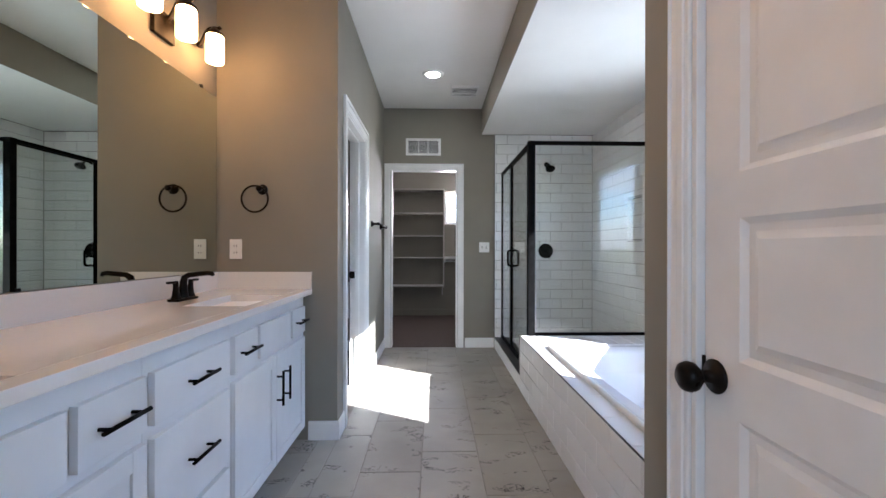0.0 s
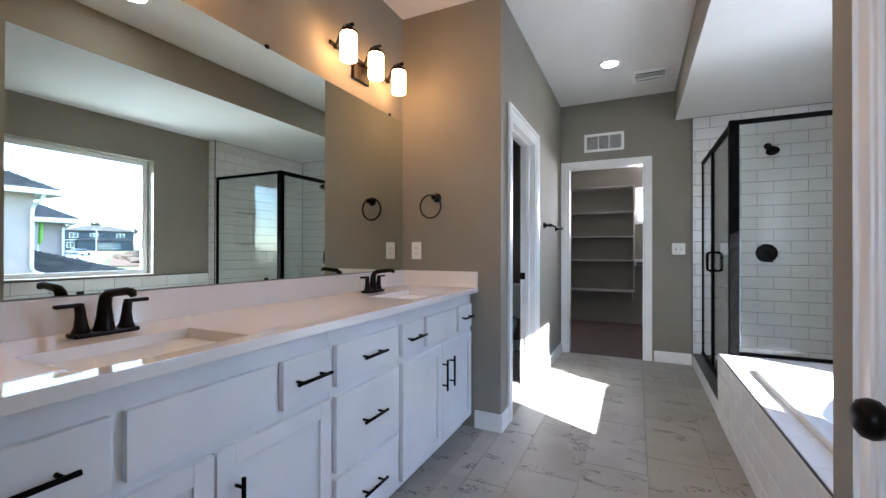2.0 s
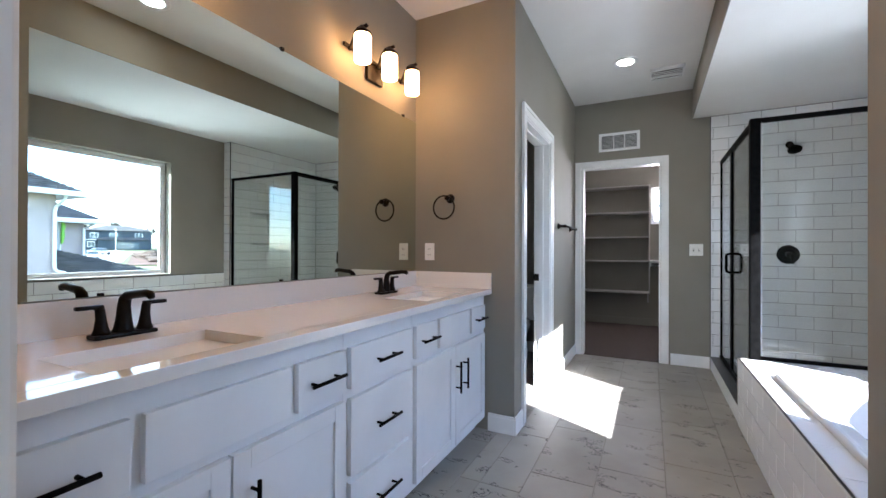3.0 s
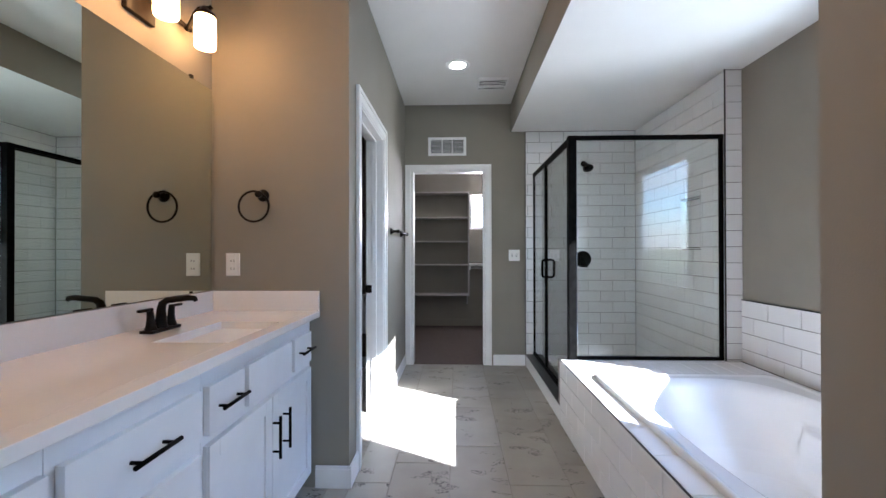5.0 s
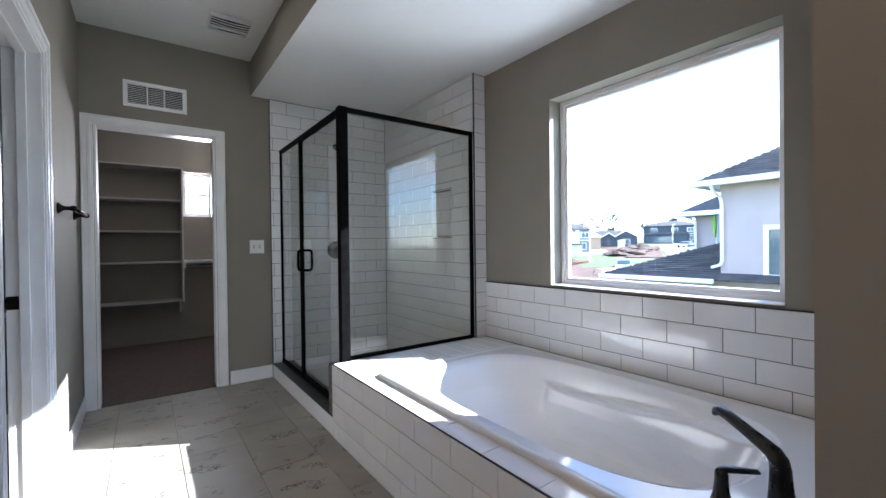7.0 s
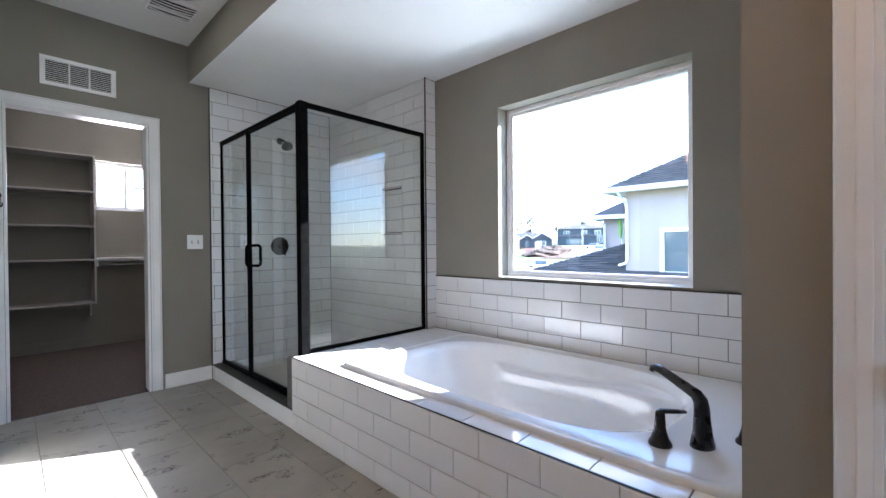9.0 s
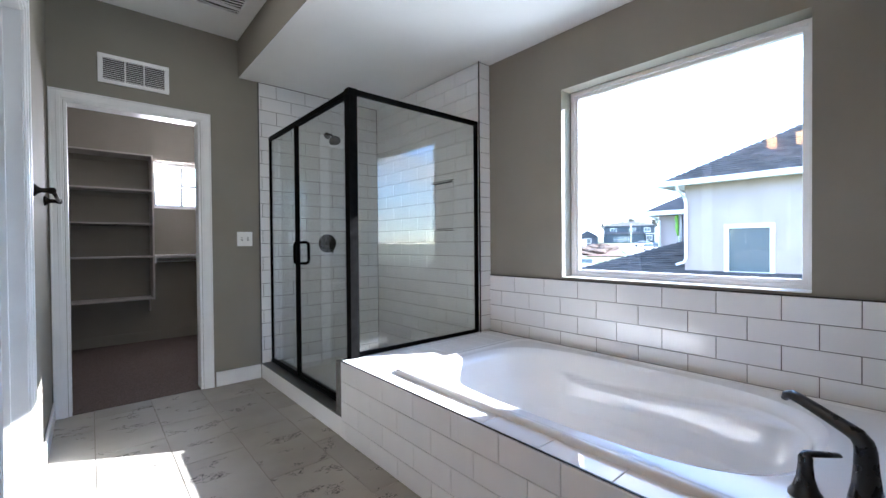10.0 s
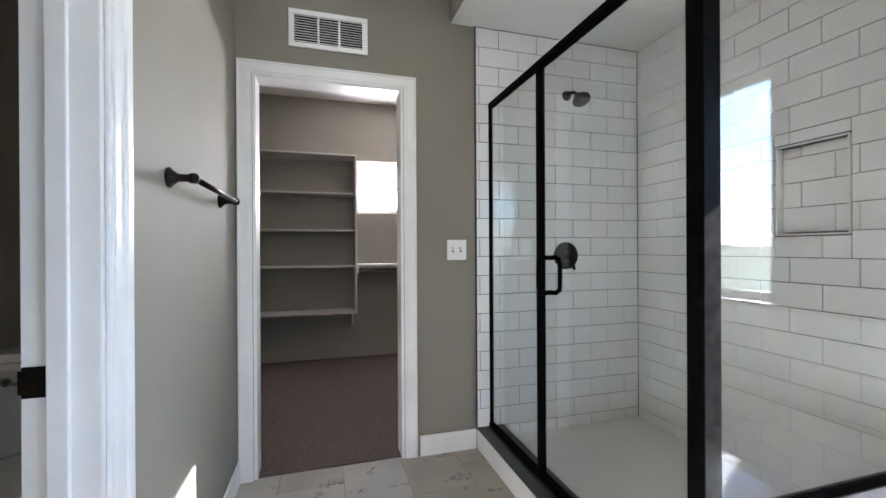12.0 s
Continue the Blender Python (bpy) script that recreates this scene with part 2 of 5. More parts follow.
structure("wall_window", boxes(((XR, YP, 0), (XR + 0.17, WY0, H)), ((XR, WY1, 0), (XR + 0.17, YN, H)), ((XR, WY0, 0), (XR + 0.17, WY1, WZ0)), ((XR, WY0, WZ1), (XR + 0.17, WY1, H))), WALL, "greige painted outer wall with the bath window")
structure("ceiling", boxes(((XV - T, -1.8, H), (XP, YN + T, H + 0.1))), CEIL, "flat white textured ceiling", "ceiling")
sof = boxes(((XP + 0.004, YE - T, HS), (XR + 0.2, YN, HS + 0.02)))
structure("ceiling_soffit", sof, CEIL, "lowered white ceiling over the tub and shower", "ceiling")
structure("soffit_face", boxes(((XP, YP, HS - 0.0), (XP + 0.004, YN, H)), ((XP + 0.004, YE - T, HS + 0.02), (XR + 0.2, YN, H + 0.1))), WALL, "greige painted side of the lowered ceiling")
structure("floor", boxes(((XV - T, -1.8, -0.1), (XR + 0.2, YN + 0.02, -0.003))), FLOOR_GROUT, "grey grout bed under the floor tiles", "floor")

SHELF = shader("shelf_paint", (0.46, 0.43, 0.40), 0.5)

# beyond the room
structure("wall_closet_north", boxes(((-1.6, 7.27, 0), (0.185, 7.39, H)), ((0.185, 7.27, 0), (0.80, 7.39, 1.545)), ((0.185, 7.27, 2.105), (0.80, 7.39, H)), ((0.80, 7.27, 0), (2.2, 7.39, H))), WALL, "greige closet wall with a small high window")
structure("wall_closet_west", boxes(((-1.72, YN + T, 0), (-1.6, 7.39, H))), WALL, "greige closet side wall")
structure("wall_closet_east", boxes(((2.145, YN + T, 0), (2.26, 7.39, H))), WALL, "greige closet side wall")
structure("wall_closet_south", boxes(((-1.6, YN, 0), (XL - T, YN + T, H)), ((XR + 0.2, YN, 0), (2.2, YN + T, H))), WALL, "greige closet wall")
structure("ceiling_closet", boxes(((-1.72, YN + T, H), (2.26, 7.39, H + 0.1))), CEIL, "flat white closet ceiling", "ceiling")
structure("carpet", boxes(((-1.72, YN + 0.02, -0.1), (2.26, 7.39, 0.004))), CARPET, "taupe cut pile carpet on the closet floor", "carpet")
structure("wall_toilet_room", boxes(((-2.3, YA + T, 0), (-2.18, 5.0, H)), ((-2.18, 4.88, 0), (XL - T, 5.0, H)), ((-2.18, YA, 0), (XV - T, YA + T, H))), WALL, "greige walls of the small toilet room")
structure("ceiling_toilet_room", boxes(((-2.3, YA, H), (XV - T, 5.0, H + 0.1))), CEIL, "white toilet room ceiling", "ceiling")
structure("floor_toilet_room", boxes(((-2.3, YA, -0.1), (XV - T, 5.0, -0.006))), GROUT, "grey floor of the toilet room", "floor")
structure("wall_bedroom", boxes(((XV - T, -1.8, 0), (XR + 0.2, -1.68, H)), ((XV - T - 0.12, -1.8, 0), (XV - T, YE - T, H)), ((XR + 0.08, -1.8, 0), (XR + 0.2, YP - T, H)), ((XP + T, YE - T, 0), (XR + 0.08, YE, H))), WALL, "greige walls of the room outside the entry door")
structure("ceiling_bedroom", boxes(((XP, -1.8, H), (XR + 0.2, YE - T, H + 0.1))), CEIL, "white ceiling", "ceiling")


def casing(name, w0, w1, top, face, side, axis, mat=TRIM, legs=(True, True), wide=0.083):
    """A door's moulded casing. w0, w1: opening; face: plane of the wall; side: +1 or -1, the way it looks; axis: the wall runs along x or y."""
    def put(u0, u1, v0, v1, d):
        a, b = (face, face + side * d)
        return ((u0, min(a, b), v0), (u1, max(a, b), v1)) if axis == "x" else ((min(a, b), u0, v0), (max(a, b), u1, v1))
    bm = bmesh.new()
    r = 0.006
    for s0, s1, d in ((0.0, 0.014, 0.010), (0.012, 0.034, 0.015), (0.032, 0.060, 0.012), (0.058, wide, 0.019)):
        if legs[0]:
            box(bm, *put(w0 - r - s1, w0 - r - s0, 0, top + r + s1 - (0 if s1 < wide else 0), d), 0.003)
        if legs[1]:
            box(bm, *put(w1 + r + s0, w1 + r + s1, 0, top + r + s1, d), 0.003)
        box(bm, *put(w0 - r - s0, w1 + r + s0, top + r + s0, top + r + s1, d - 0.0004), 0.003)
    return structure(name, bm, mat, "white painted moulded door casing", "door casing")


def jamb(name, w0, w1, top, f0, f1, axis, stop=True):
    def put(u0, u1, a, b, v0, v1):
        return ((u0, a, v0), (u1, b, v1)) if axis == "x" else ((a, u0, v0), (b, u1, v1))
    m = (f0 + f1) / 2
    t = 0.016
    bm = boxes(put(w0, w0 + t, f0, f1, 0, top), put(w1 - t, w1, f0, f1, 0, top), put(w0 + t, w1 - t, f0, f1, top - t, top), bevel=0.002)
    if stop:
        for a, b in (put(w0 + t, w0 + t + 0.011, m - 0.020, m + 0.014, 0, top - t), put(w1 - t - 0.011, w1 - t, m - 0.020, m + 0.014, 0, top - t),
               put(w0 + t, w1 - t, m - 0.020, m + 0.014, top - t - 0.011, top - t)):
            box(bm, a, b, 0.002)
    return structure(name, bm, TRIM, "white painted door jamb with a stop" if stop else "white painted jamb of a cased opening", "door jamb")


casing("trim_closet_door", CX0, CX1, DC - 0.014, YN, -1, "x", wide=0.068)
jamb("jamb_closet_door", CX0 - 0.004, CX1 + 0.004, DC, YN - 0.002, YN + T + 0.002, "x", False)
casing("trim_toilet_door", WC0, WC1, DH - 0.012, XL, 1, "y")
jamb("jamb_toilet_door", WC0 - 0.004, WC1 + 0.004, DH, XL - T - 0.002, XL + 0.002, "y")
casing("trim_linen_door", 0.47, 1.128, DH - 0.012, XP, -1, "y", wide=0.0625)
jamb("jamb_linen_door", 0.466, 1.134, DH, XP - 0.002, XP + T, "y")
casing("trim_entry_door", -0.36, 0.47, DH - 0.012, YE, 1, "x", legs=(True, False))
jamb("jamb_entry_door", -0.364, 0.474, DH, YE - T, YE + 0.002, "x")


def baseboard(name, *runs):
    bm = bmesh.new()
    for (x0, y0), (x1, y1) in runs:
        box(bm, (x0, y0, 0), (x1, y1, 0.095), 0.0015)
        sx = 0.004 if abs(x1 - x0) < 0.02 else 0.0
        sy = 0.004 if abs(y1 - y0) < 0.02 else 0.0
        box(bm, (x0 + sx * 0.6, y0 + sy * 0.6, 0.094), (x1 - sx * 0.6, y1 - sy * 0.6, 0.112), 0.003)
    return structure(name, bm, TRIM, "white painted baseboard", "baseboard")


baseboard("baseboard", ((CX1 + 0.09, YN - 0.014), (XC - 0.006, YN)))
baseboard("baseboard_hall", ((XL, YA - 0.014), (XL + 0.014, WC0 - 0.09)), ((XL, WC1 + 0.09), (XL + 0.014, YN - 0.001)))
baseboard("baseboard_alcove", ((-0.735, YA - 0.014), (XL, YA)))
bc = baseboard("baseboard_closet", ((-1.6, 7.256), (2.14, 7.27)), ((-1.6, YN + T + 0.003), (-1.586, 7.25)))
bc.data.materials[0] = WALL
tagged(bc, label="greige painted baseboard round the closet", category="baseboard", kind="structure")


# the closed linen door
linen = thing("linen_door", (XP + 0.022, 0.80, 0), "white painted panelled closet door, closed, in the partition by the entry", "door")
y0, y1 = 0.485 - 0.80, 1.116 - 0.80
slab = boxes(((0.006, y0, 0.01), (0.035, y1, DH - 0.018)))
for a, b, z0, z1 in ((y0, y0 + 0.09, 0.01, DH - 0.018), (y1 - 0.095, y1, 0.01, DH - 0.018), (y0 + 0.09, y1 - 0.095, 0.01, 0.24), (y0 + 0.09, y1 - 0.095, 0.815, 0.925), (y0 + 0.09, y1 - 0.095, 1.19, 1.275), (y0 + 0.09, y1 - 0.095, 1.90, DH - 0.018)):
    box(slab, (-0.006, a, z0), (0.008, b, z1))
part("slab", slab, TRIM, linen)
for z0, z1 in ((0.24, 0.815), (0.925, 1.19), (1.275, 1.90)):
    pz = bmesh.new()
    a, b = y0 + 0.09, y1 - 0.095
    ring = []
    for off, dx in ((0.0, -0.006), (0.012, 0.003), (0.026, 0.003), (0.04, -0.003)):
        ring.append([pz.verts.new(v) for v in ((dx, a + off, z0 + off), (dx, b - off, z0 + off), (dx, b - off, z1 - off), (dx, a + off, z1 - off))])
    for p, q in zip(ring, ring[1:]):
        for i in range(4):
            pz.faces.new((p[i], q[i], q[(i + 1) % 4], p[(i + 1) % 4]))
    pz.faces.new(ring[-1][::-1])
    part("door_panel", pz, TRIM, linen, "raised white door panel")
kn = part("knob", lathe([(0.033, -0.006), (0.034, -0.010), (0.030, -0.014), (0.013, -0.018), (0.012, -0.034), (0.018, -0.042), (0.028, -0.052), (0.0305, -0.062), (0.027, -0.073), (0.017, -0.080), (0.004, -0.082)], 32, "x", (0, 1.083 - 0.80, 0.880)), BRONZE, linen, "oil-rubbed bronze round door knob", True)
part("latch", boxes(((-0.012, y1 - 0.002, 0.864), (0.004, y1 + 0.012, 0.914)), bevel=0.002), BRONZE, linen, "dark bronze latch plate")

strike = tagged(part("strike_plate", merge(boxes(((-0.024, -0.003, -0.029), (0.020, 0.0, 0.029)), bevel=0.0029), boxes(((-0.030, -0.002, -0.022), (-0.022, 0.001, 0.022)), bevel=0.0008), boxes(((0.000, -0.0040, -0.013), (0.014, -0.0028, 0.013)), bevel=0.0004)), BRONZE, None, "black strike plate on the white toilet room jamb", at=(XL - T + 0.024, WC1 + 0.004 - 0.016, 0.915)), category="strike plate")


# the vanity
FX = -0.765            # face frame
def shaker(par, y0, y1, z0, z1, name="door"):
    d = part(name, boxes(((-0.0, y0, z0), (0.012, y1, z1))), CAB, par, "white shaker cabinet door")
    fr = bmesh.new()
    w = 0.052
    for a, b, c, e in ((y0, y0 + w, z0, z1), (y1 - w, y1, z0, z1), (y0 + w, y1 - w, z0, z0 + w), (y0 + w, y1 - w, z1 - w, z1)):
        box(fr, (0.0125, a, c), (0.021, b, e), 0.0012, 1)
    part("frame", fr, CAB, d)
    return d


def pull(par, y, z, length=0.14, vertical=False, x=0.021):
    L = length / 2
    bm = bmesh.new()
    P = (lambda u, d: (x + d, y, z + u)) if vertical else (lambda u, d: (x + d, y + u, z))
    out = merge(tube([P(-L, 0.03), P(L, 0.03)], 0.0058, 12), tube([P(-L * 0.68, 0), P(-L * 0.68, 0.03)], 0.0045, 10), tube([P(L * 0.68, 0), P(L * 0.68, 0.03)], 0.0045, 10))
    bm.free()
    return part("handle", out, BLACK, par, "matte black bar pull", True)


def drawer(par, y0, y1, z0, z1, handle=True, name="drawer"):
    d = part(name, boxes(((0.0, y0, z0), (0.020, y1, z1)), bevel=0.0018), CAB, par)
    if handle:
        pull(d, (y0 + y1) / 2, (z0 + z1) / 2, min(0.15, (y1 - y0) * 0.78), x=0.02)
    return d


def carcass(name, y0, y1, label):
    c = thing(name, (FX, 0, 0), label, "cabinet", "vanity cabinets")
    part("body", boxes(((XV - FX + 0.003, y0, 0.085), (0.0, y1, 0.862)), ((XV - FX + 0.003, y0, 0.0), (-0.06, y1, 0.085))), CAB, c)
    return c


ZT, ZM = (0.652, 0.797), (0.095, 0.622)
c1 = carcass("vanity_cabinet", 1.84, 2.728, "white shaker sink cabinet with two doors under the quartz counter")
drawer(c1, 1.852, 2.053, *ZT)
drawer(c1, 2.083, 2.458, *ZT, handle=False, name="false_front")
drawer(c1, 2.490, 2.700, *ZT)
for a, b, h in ((1.852, 2.262, 2.268), (2.268, 2.695, 2.326)):
    d = shaker(c1, a, b, *ZM)
    pull(d, h if a < 2 else 2.362, 0.462, 0.165, True)
c2 = carcass("drawer_cabinet", 1.385, 1.838, "white three-drawer cabinet between the two sink bases")
for z in (ZT, (0.350, 0.617), (0.095, 0.325)):
    drawer(c2, 1.405, 1.815, *z)
c3 = carcass("vanity_cabinet", YE + 0.004, 1.383, "white shaker sink cabinet with two doors beside the entry wall")
drawer(c3, 1.165, 1.375, *ZT)
drawer(c3, 0.752, 1.140, *ZT, handle=False, name="false_front")
drawer(c3, YE + 0.02, 0.725, *ZT)
for a, b in ((YE + 0.03, 0.945), (0.952, 1.375)):
    d = shaker(c3, a, b, *ZM)
    pull(d, 1.005 if a > 0.9 else 0.90, 0.462, 0.165, True)

# countertop with two sink cut-outs
SINKS = ((2.0, 2.41), (0.68, 1.068))
SX0, SX1 = -1.035, -0.775
ct = bmesh.new()
CT0, CT1 = 0.862, 0.893
ys = [YE + 0.002, SINKS[1][0], SINKS[1][1], SINKS[0][0], SINKS[0][1], YA - 0.002]
box(ct, (XV, ys[0], CT0), (SX0, ys[5], CT1))
box(ct, (SX1, ys[0], CT0), (-0.715, ys[5], CT1), 0.002)
for a, b in ((ys[0], ys[1]), (ys[2], ys[3]), (ys[4], ys[5])):
    box(ct, (SX0, a, CT0), (SX1, b, CT1))
counter = tagged(part("countertop", ct, QUARTZ, None, "white quartz countertop with two undermount sink openings on white cabinets"), category="countertop")
tagged(part("backsplash", boxes(((XV + 0.001, YE + 0.002, CT1), (XV + 0.021, YA - 0.002, 0.995)), bevel=0.002), QUARTZ, None, "white quartz backsplash along the vanity wall"), category="backsplash")
tagged(part("sidesplash", boxes(((XV + 0.022, YA - 0.022, CT1), (-0.715, YA - 0.002, 0.995)), bevel=0.002), QUARTZ, None, "white quartz side splash at the vanity's end"), category="backsplash")


def sink(y0, y1):
    s = thing("sink", ((SX0 + SX1) / 2, (y0 + y1) / 2, CT0), "white rectangular undermount porcelain sink under the quartz counter", "sink", "vanity sinks")
    w, l = (SX1 - SX0) / 2 + 0.004, (y1 - y0) / 2 + 0.004
    bm = bmesh.new()
    rings = []
    for k, z in ((1.0, 0.0), (0.99, -0.04), (0.97, -0.09), (0.90, -0.125), (0.7, -0.138), (0.12, -0.145)):
        ring = []
        for i in range(48):
            a = 2 * math.pi * i / 48
            e = 0.16 if k > 0.8 else 0.5
            ca, sa = math.cos(a), math.sin(a)
            ring.append(bm.verts.new((w * k * math.copysign(abs(ca) ** e, ca), l * k * math.copysign(abs(sa) ** e, sa), z)))
        rings.append(ring)
    for p, q in zip(rings, rings[1:]):
        for i in range(48):
            bm.faces.new((p[i], p[(i + 1) % 48], q[(i + 1) % 48], q[i]))
    bm.faces.new(rings[-1])
    part("basin", bm, PORC, s, smooth=True)
    part("drain", lathe([(0.03, -0.144), (0.03, -0.140), (0.022, -0.1385), (0.0, -0.1385)][:3], 24), BRONZE, s, "dark bronze drain")
    return s


for a, b in SINKS:
    sink(a, b)


def faucet(y):
    f = thing("faucet", (-1.150, y, CT1), "oil-rubbed bronze faucet with two lever handles on white quartz", "faucet", "vanity faucets")
    part("base", boxes(((-0.027, -0.078, 0.0), (0.027, 0.078, 0.013)), bevel=0.006), BRONZE, f)
    body = tube([(-0.004, 0, 0.008), (-0.002, 0, 0.022), (0, 0, 0.05), (0, 0, 0.082), (0.006, 0, 0.104), (0.024, 0, 0.116), (0.062, 0, 0.120), (0.108, 0, 0.125), (0.130, 0, 0.123), (0.137, 0, 0.113)], 0.018, 18, 0.9, [0.031, 0.024, 0.0195, 0.0165, 0.0155, 0.014, 0.0130, 0.0125, 0.0115, 0.008])
    part("spout", body, BRONZE, f, smooth=True)
    for s in (-1, 1):
        h = tube([(0, s * 0.054, 0.008), (0, s * 0.054, 0.028), (0, s * 0.055, 0.055), (0, s * 0.057, 0.078), (0, s * 0.060, 0.088)], 0.015, 16, 1.0, [0.024, 0.0165, 0.0125, 0.0115, 0.0115])
        part("handle", merge(h, boxes(((-0.0095, min(s * 0.050, s * 0.112), 0.082), (0.0095, max(s * 0.050, s * 0.112), 0.093)), bevel=0.004)), BRONZE, f, "oil-rubbed bronze lever handle", True)
    return f


faucet(2.205)
faucet(0.905)

mirror = thing("wall_mirror", (XV, 0, 0), "large frameless mirror over the vanity backsplash", "mirror")
part("glass", boxes(((0.004, YE + 0.05, 0.999), (0.011, 2.722, 2.016))), MIRROR, mirror)
for yy in (1.565, 2.56, 0.9):
    part("mirror_clip", boxes(((0.0, yy - 0.008, 2.012), (0.017, yy + 0.008, 2.028)), bevel=0.002), BRONZE, mirror, "small dark mirror clip")
    part("mirror_clip", boxes(((0.011, yy - 0.008, 0.998), (0.015, yy + 0.008, 1.008)), bevel=0.001), BRONZE, mirror)


def vanity_light(y):
    f = thing("vanity_light", (XV, y, 2.17), "bronze three-light fixture with lit frosted shades over the mirror", "wall light", "vanity lights")
    part("backplate", boxes(((0.0, -0.075, -0.055), (0.022, 0.075, 0.065)), bevel=0.005), BRONZE, f)
    part("bar", boxes(((0.022, -0.29, 0.04), (0.036, 0.29, 0.058)), bevel=0.003), BRONZE, f)
    for dy in (-0.25, 0, 0.25):
        arm = tube([(0.030, dy, 0.03), (0.046, dy, 0.046), (0.060, dy, 0.075), (0.074, dy, 0.108), (0.092, dy, 0.126), (0.118, dy, 0.131), (0.140, dy, 0.128), (0.152, dy, 0.134)], 0.011, 10, 0.8)
        part("arm", merge(arm, lathe([(0.018, 0.130), (0.026, 0.112), (0.044, 0.100), (0.047, 0.088)], 28, at=(0.12, dy, 0))), BRONZE, f, smooth=True)
        part("shade", lathe([(0.040, 0.090), (0.044, 0.082), (0.045, -0.045), (0.043, -0.052), (0.034, -0.053)], 32, at=(0.12, dy, 0)), SHADE, f, "lit frosted glass cylinder shade", True)
    return f


vanity_light(2.24)
vanity_light(0.86)


# fittings on the walls
def outlet(name, at, rz, label, kind_of="outlet"):
    o = thing(name, at, label, "wall plate", rz=rz)
    part("cover_plate", boxes(((-0.036 if kind_of == "outlet" else -0.058, -0.006, -0.058), (0.036 if kind_of == "outlet" else 0.058, 0.0, 0.058)), bevel=0.003), PLASTIC, o)
    if kind_of == "outlet":
        for dz in (0.02, -0.02):
            part("receptacle", boxes(((-0.017, -0.0085, dz - 0.014), (0.017, -0.006, dz + 0.014)), bevel=0.002), PLASTIC, o)
            part("slot", boxes(((-0.009, -0.0095, dz - 0.006), (-0.006, -0.0083, dz + 0.004)), ((0.006, -0.0095, dz - 0.006), (0.009, -0.0083, dz + 0.004))), DARK, o)
    else:
        for dx in (-0.023, 0.023):
            part("toggle", boxes(((dx - 0.004, -0.017, -0.004), (dx + 0.004, -0.005, 0.009)), bevel=0.0015), PLASTIC, o)
            part("toggle_slot", boxes(((dx - 0.0055, -0.0068, -0.013), (dx + 0.0055, -0.006, 0.013))), GROUT, o)
    return o


outlet("outlet", (-1.163, YA, 1.128), 0, "white duplex outlet on the greige wall beside the mirror")
outlet("light_switch", (0.583, YN, 1.15), 0, "white double toggle switch beside the closet doorway", "switch")

ring = thing("towel_ring", (-1.007, YA, 1.480), "oil-rubbed bronze towel ring on the greige end wall", "towel ring")
part("mount", lathe([(0.030, 0.0), (0.031, -0.006), (0.024, -0.012), (0.014, -0.020), (0.012, -0.045), (0.017, -0.052), (0.016, -0.062), (0.006, -0.066)], 28, "y"), BRONZE, ring, smooth=True)
part("ring", torus((-0.026, -0.05, -0.060), 0.076, 0.0055), BRONZE, ring, smooth=True)

bar = thing("towel_bar", (XL, 4.36, 1.36), "oil-rubbed bronze towel bar on the greige hall wall", "towel bar")
for dy in (-0.295, 0.295):
    part("post", lathe([(0.028, 0.0), (0.029, 0.006), (0.020, 0.014), (0.011, 0.026), (0.011, 0.05), (0.015, 0.056), (0.015, 0.072), (0.005, 0.078)], 24, "x", (0, dy, 0)), BRONZE, bar, smooth=True)
part("bar", tube([(0.064, -0.295, 0), (0.064, 0.295, 0)], 0.009, 16), BRONZE, bar, smooth=True)

vent = thing("return_air_grille", (-0.117, YN, 2.297), "white louvred return air grille over the closet doorway", "vent grille")
fr = bmesh.new()
for a, b in (((-0.2, -0.01, 0.072), (0.2, 0, 0.097)), ((-0.2, -0.01, -0.097), (0.2, 0, -0.072)), ((-0.2, -0.01, -0.072), (-0.172, 0, 0.072)), ((0.172, -0.01, -0.072), (0.2, 0, 0.072)), ((-0.058, -0.008, -0.072), (-0.048, 0, 0.072)), ((0.048, -0.008, -0.072), (0.058, 0, 0.072))):
    box(fr, a, b, 0.0015, 1)
part("frame", fr, TRIM, vent)
# dark sheet on the solid wall, painted as the shade between the louvres
part("gap_shade_sheet", boxes(((-0.18, -0.002, -0.08), (0.18, -0.0005, 0.08))), DARK, vent)
for k in range(11):
    z = -0.066 + k * 0.0132
    sb = bmesh.new()
    for x0, x1 in ((-0.172, -0.058), (-0.048, 0.048), (0.058, 0.172)):
        vs = [sb.verts.new(p) for p in ((x0, -0.0085, z - 0.0032), (x1, -0.0085, z - 0.0032), (x1, -0.0035, z + 0.0030), (x0, -0.0035, z + 0.0030))]
        vs2 = [sb.verts.new((v.co.x, v.co.y + 0.0008, v.co.z + 0.001)) for v in vs]
        sb.faces.new(vs)
        sb.faces.new(vs2[::-1])
        for i in range(4):
            sb.faces.new((vs[i], vs2[i], vs2[(i + 1) % 4], vs[(i + 1) % 4]))
    part("louvre", sb, TRIM, vent)

can = thing("recessed_downlight", (-0.007, 4.07, H), "lit round recessed downlight in the white ceiling", "ceiling light")
part("trim_ring", lathe([(0.060, -0.0005), (0.100, -0.0005), (0.100, -0.004), (0.086, -0.010), (0.066, -0.008), (0.061, -0.0015)], 40), TRIM, can, smooth=True)
part("diffuser", lathe([(0.060, -0.002), (0.060, -0.0055), (0.058, -0.0062)], 40), LED, can, "bright warm white diffuser")
can2 = copy_thing(can, pose(0.15, 1.79, H))

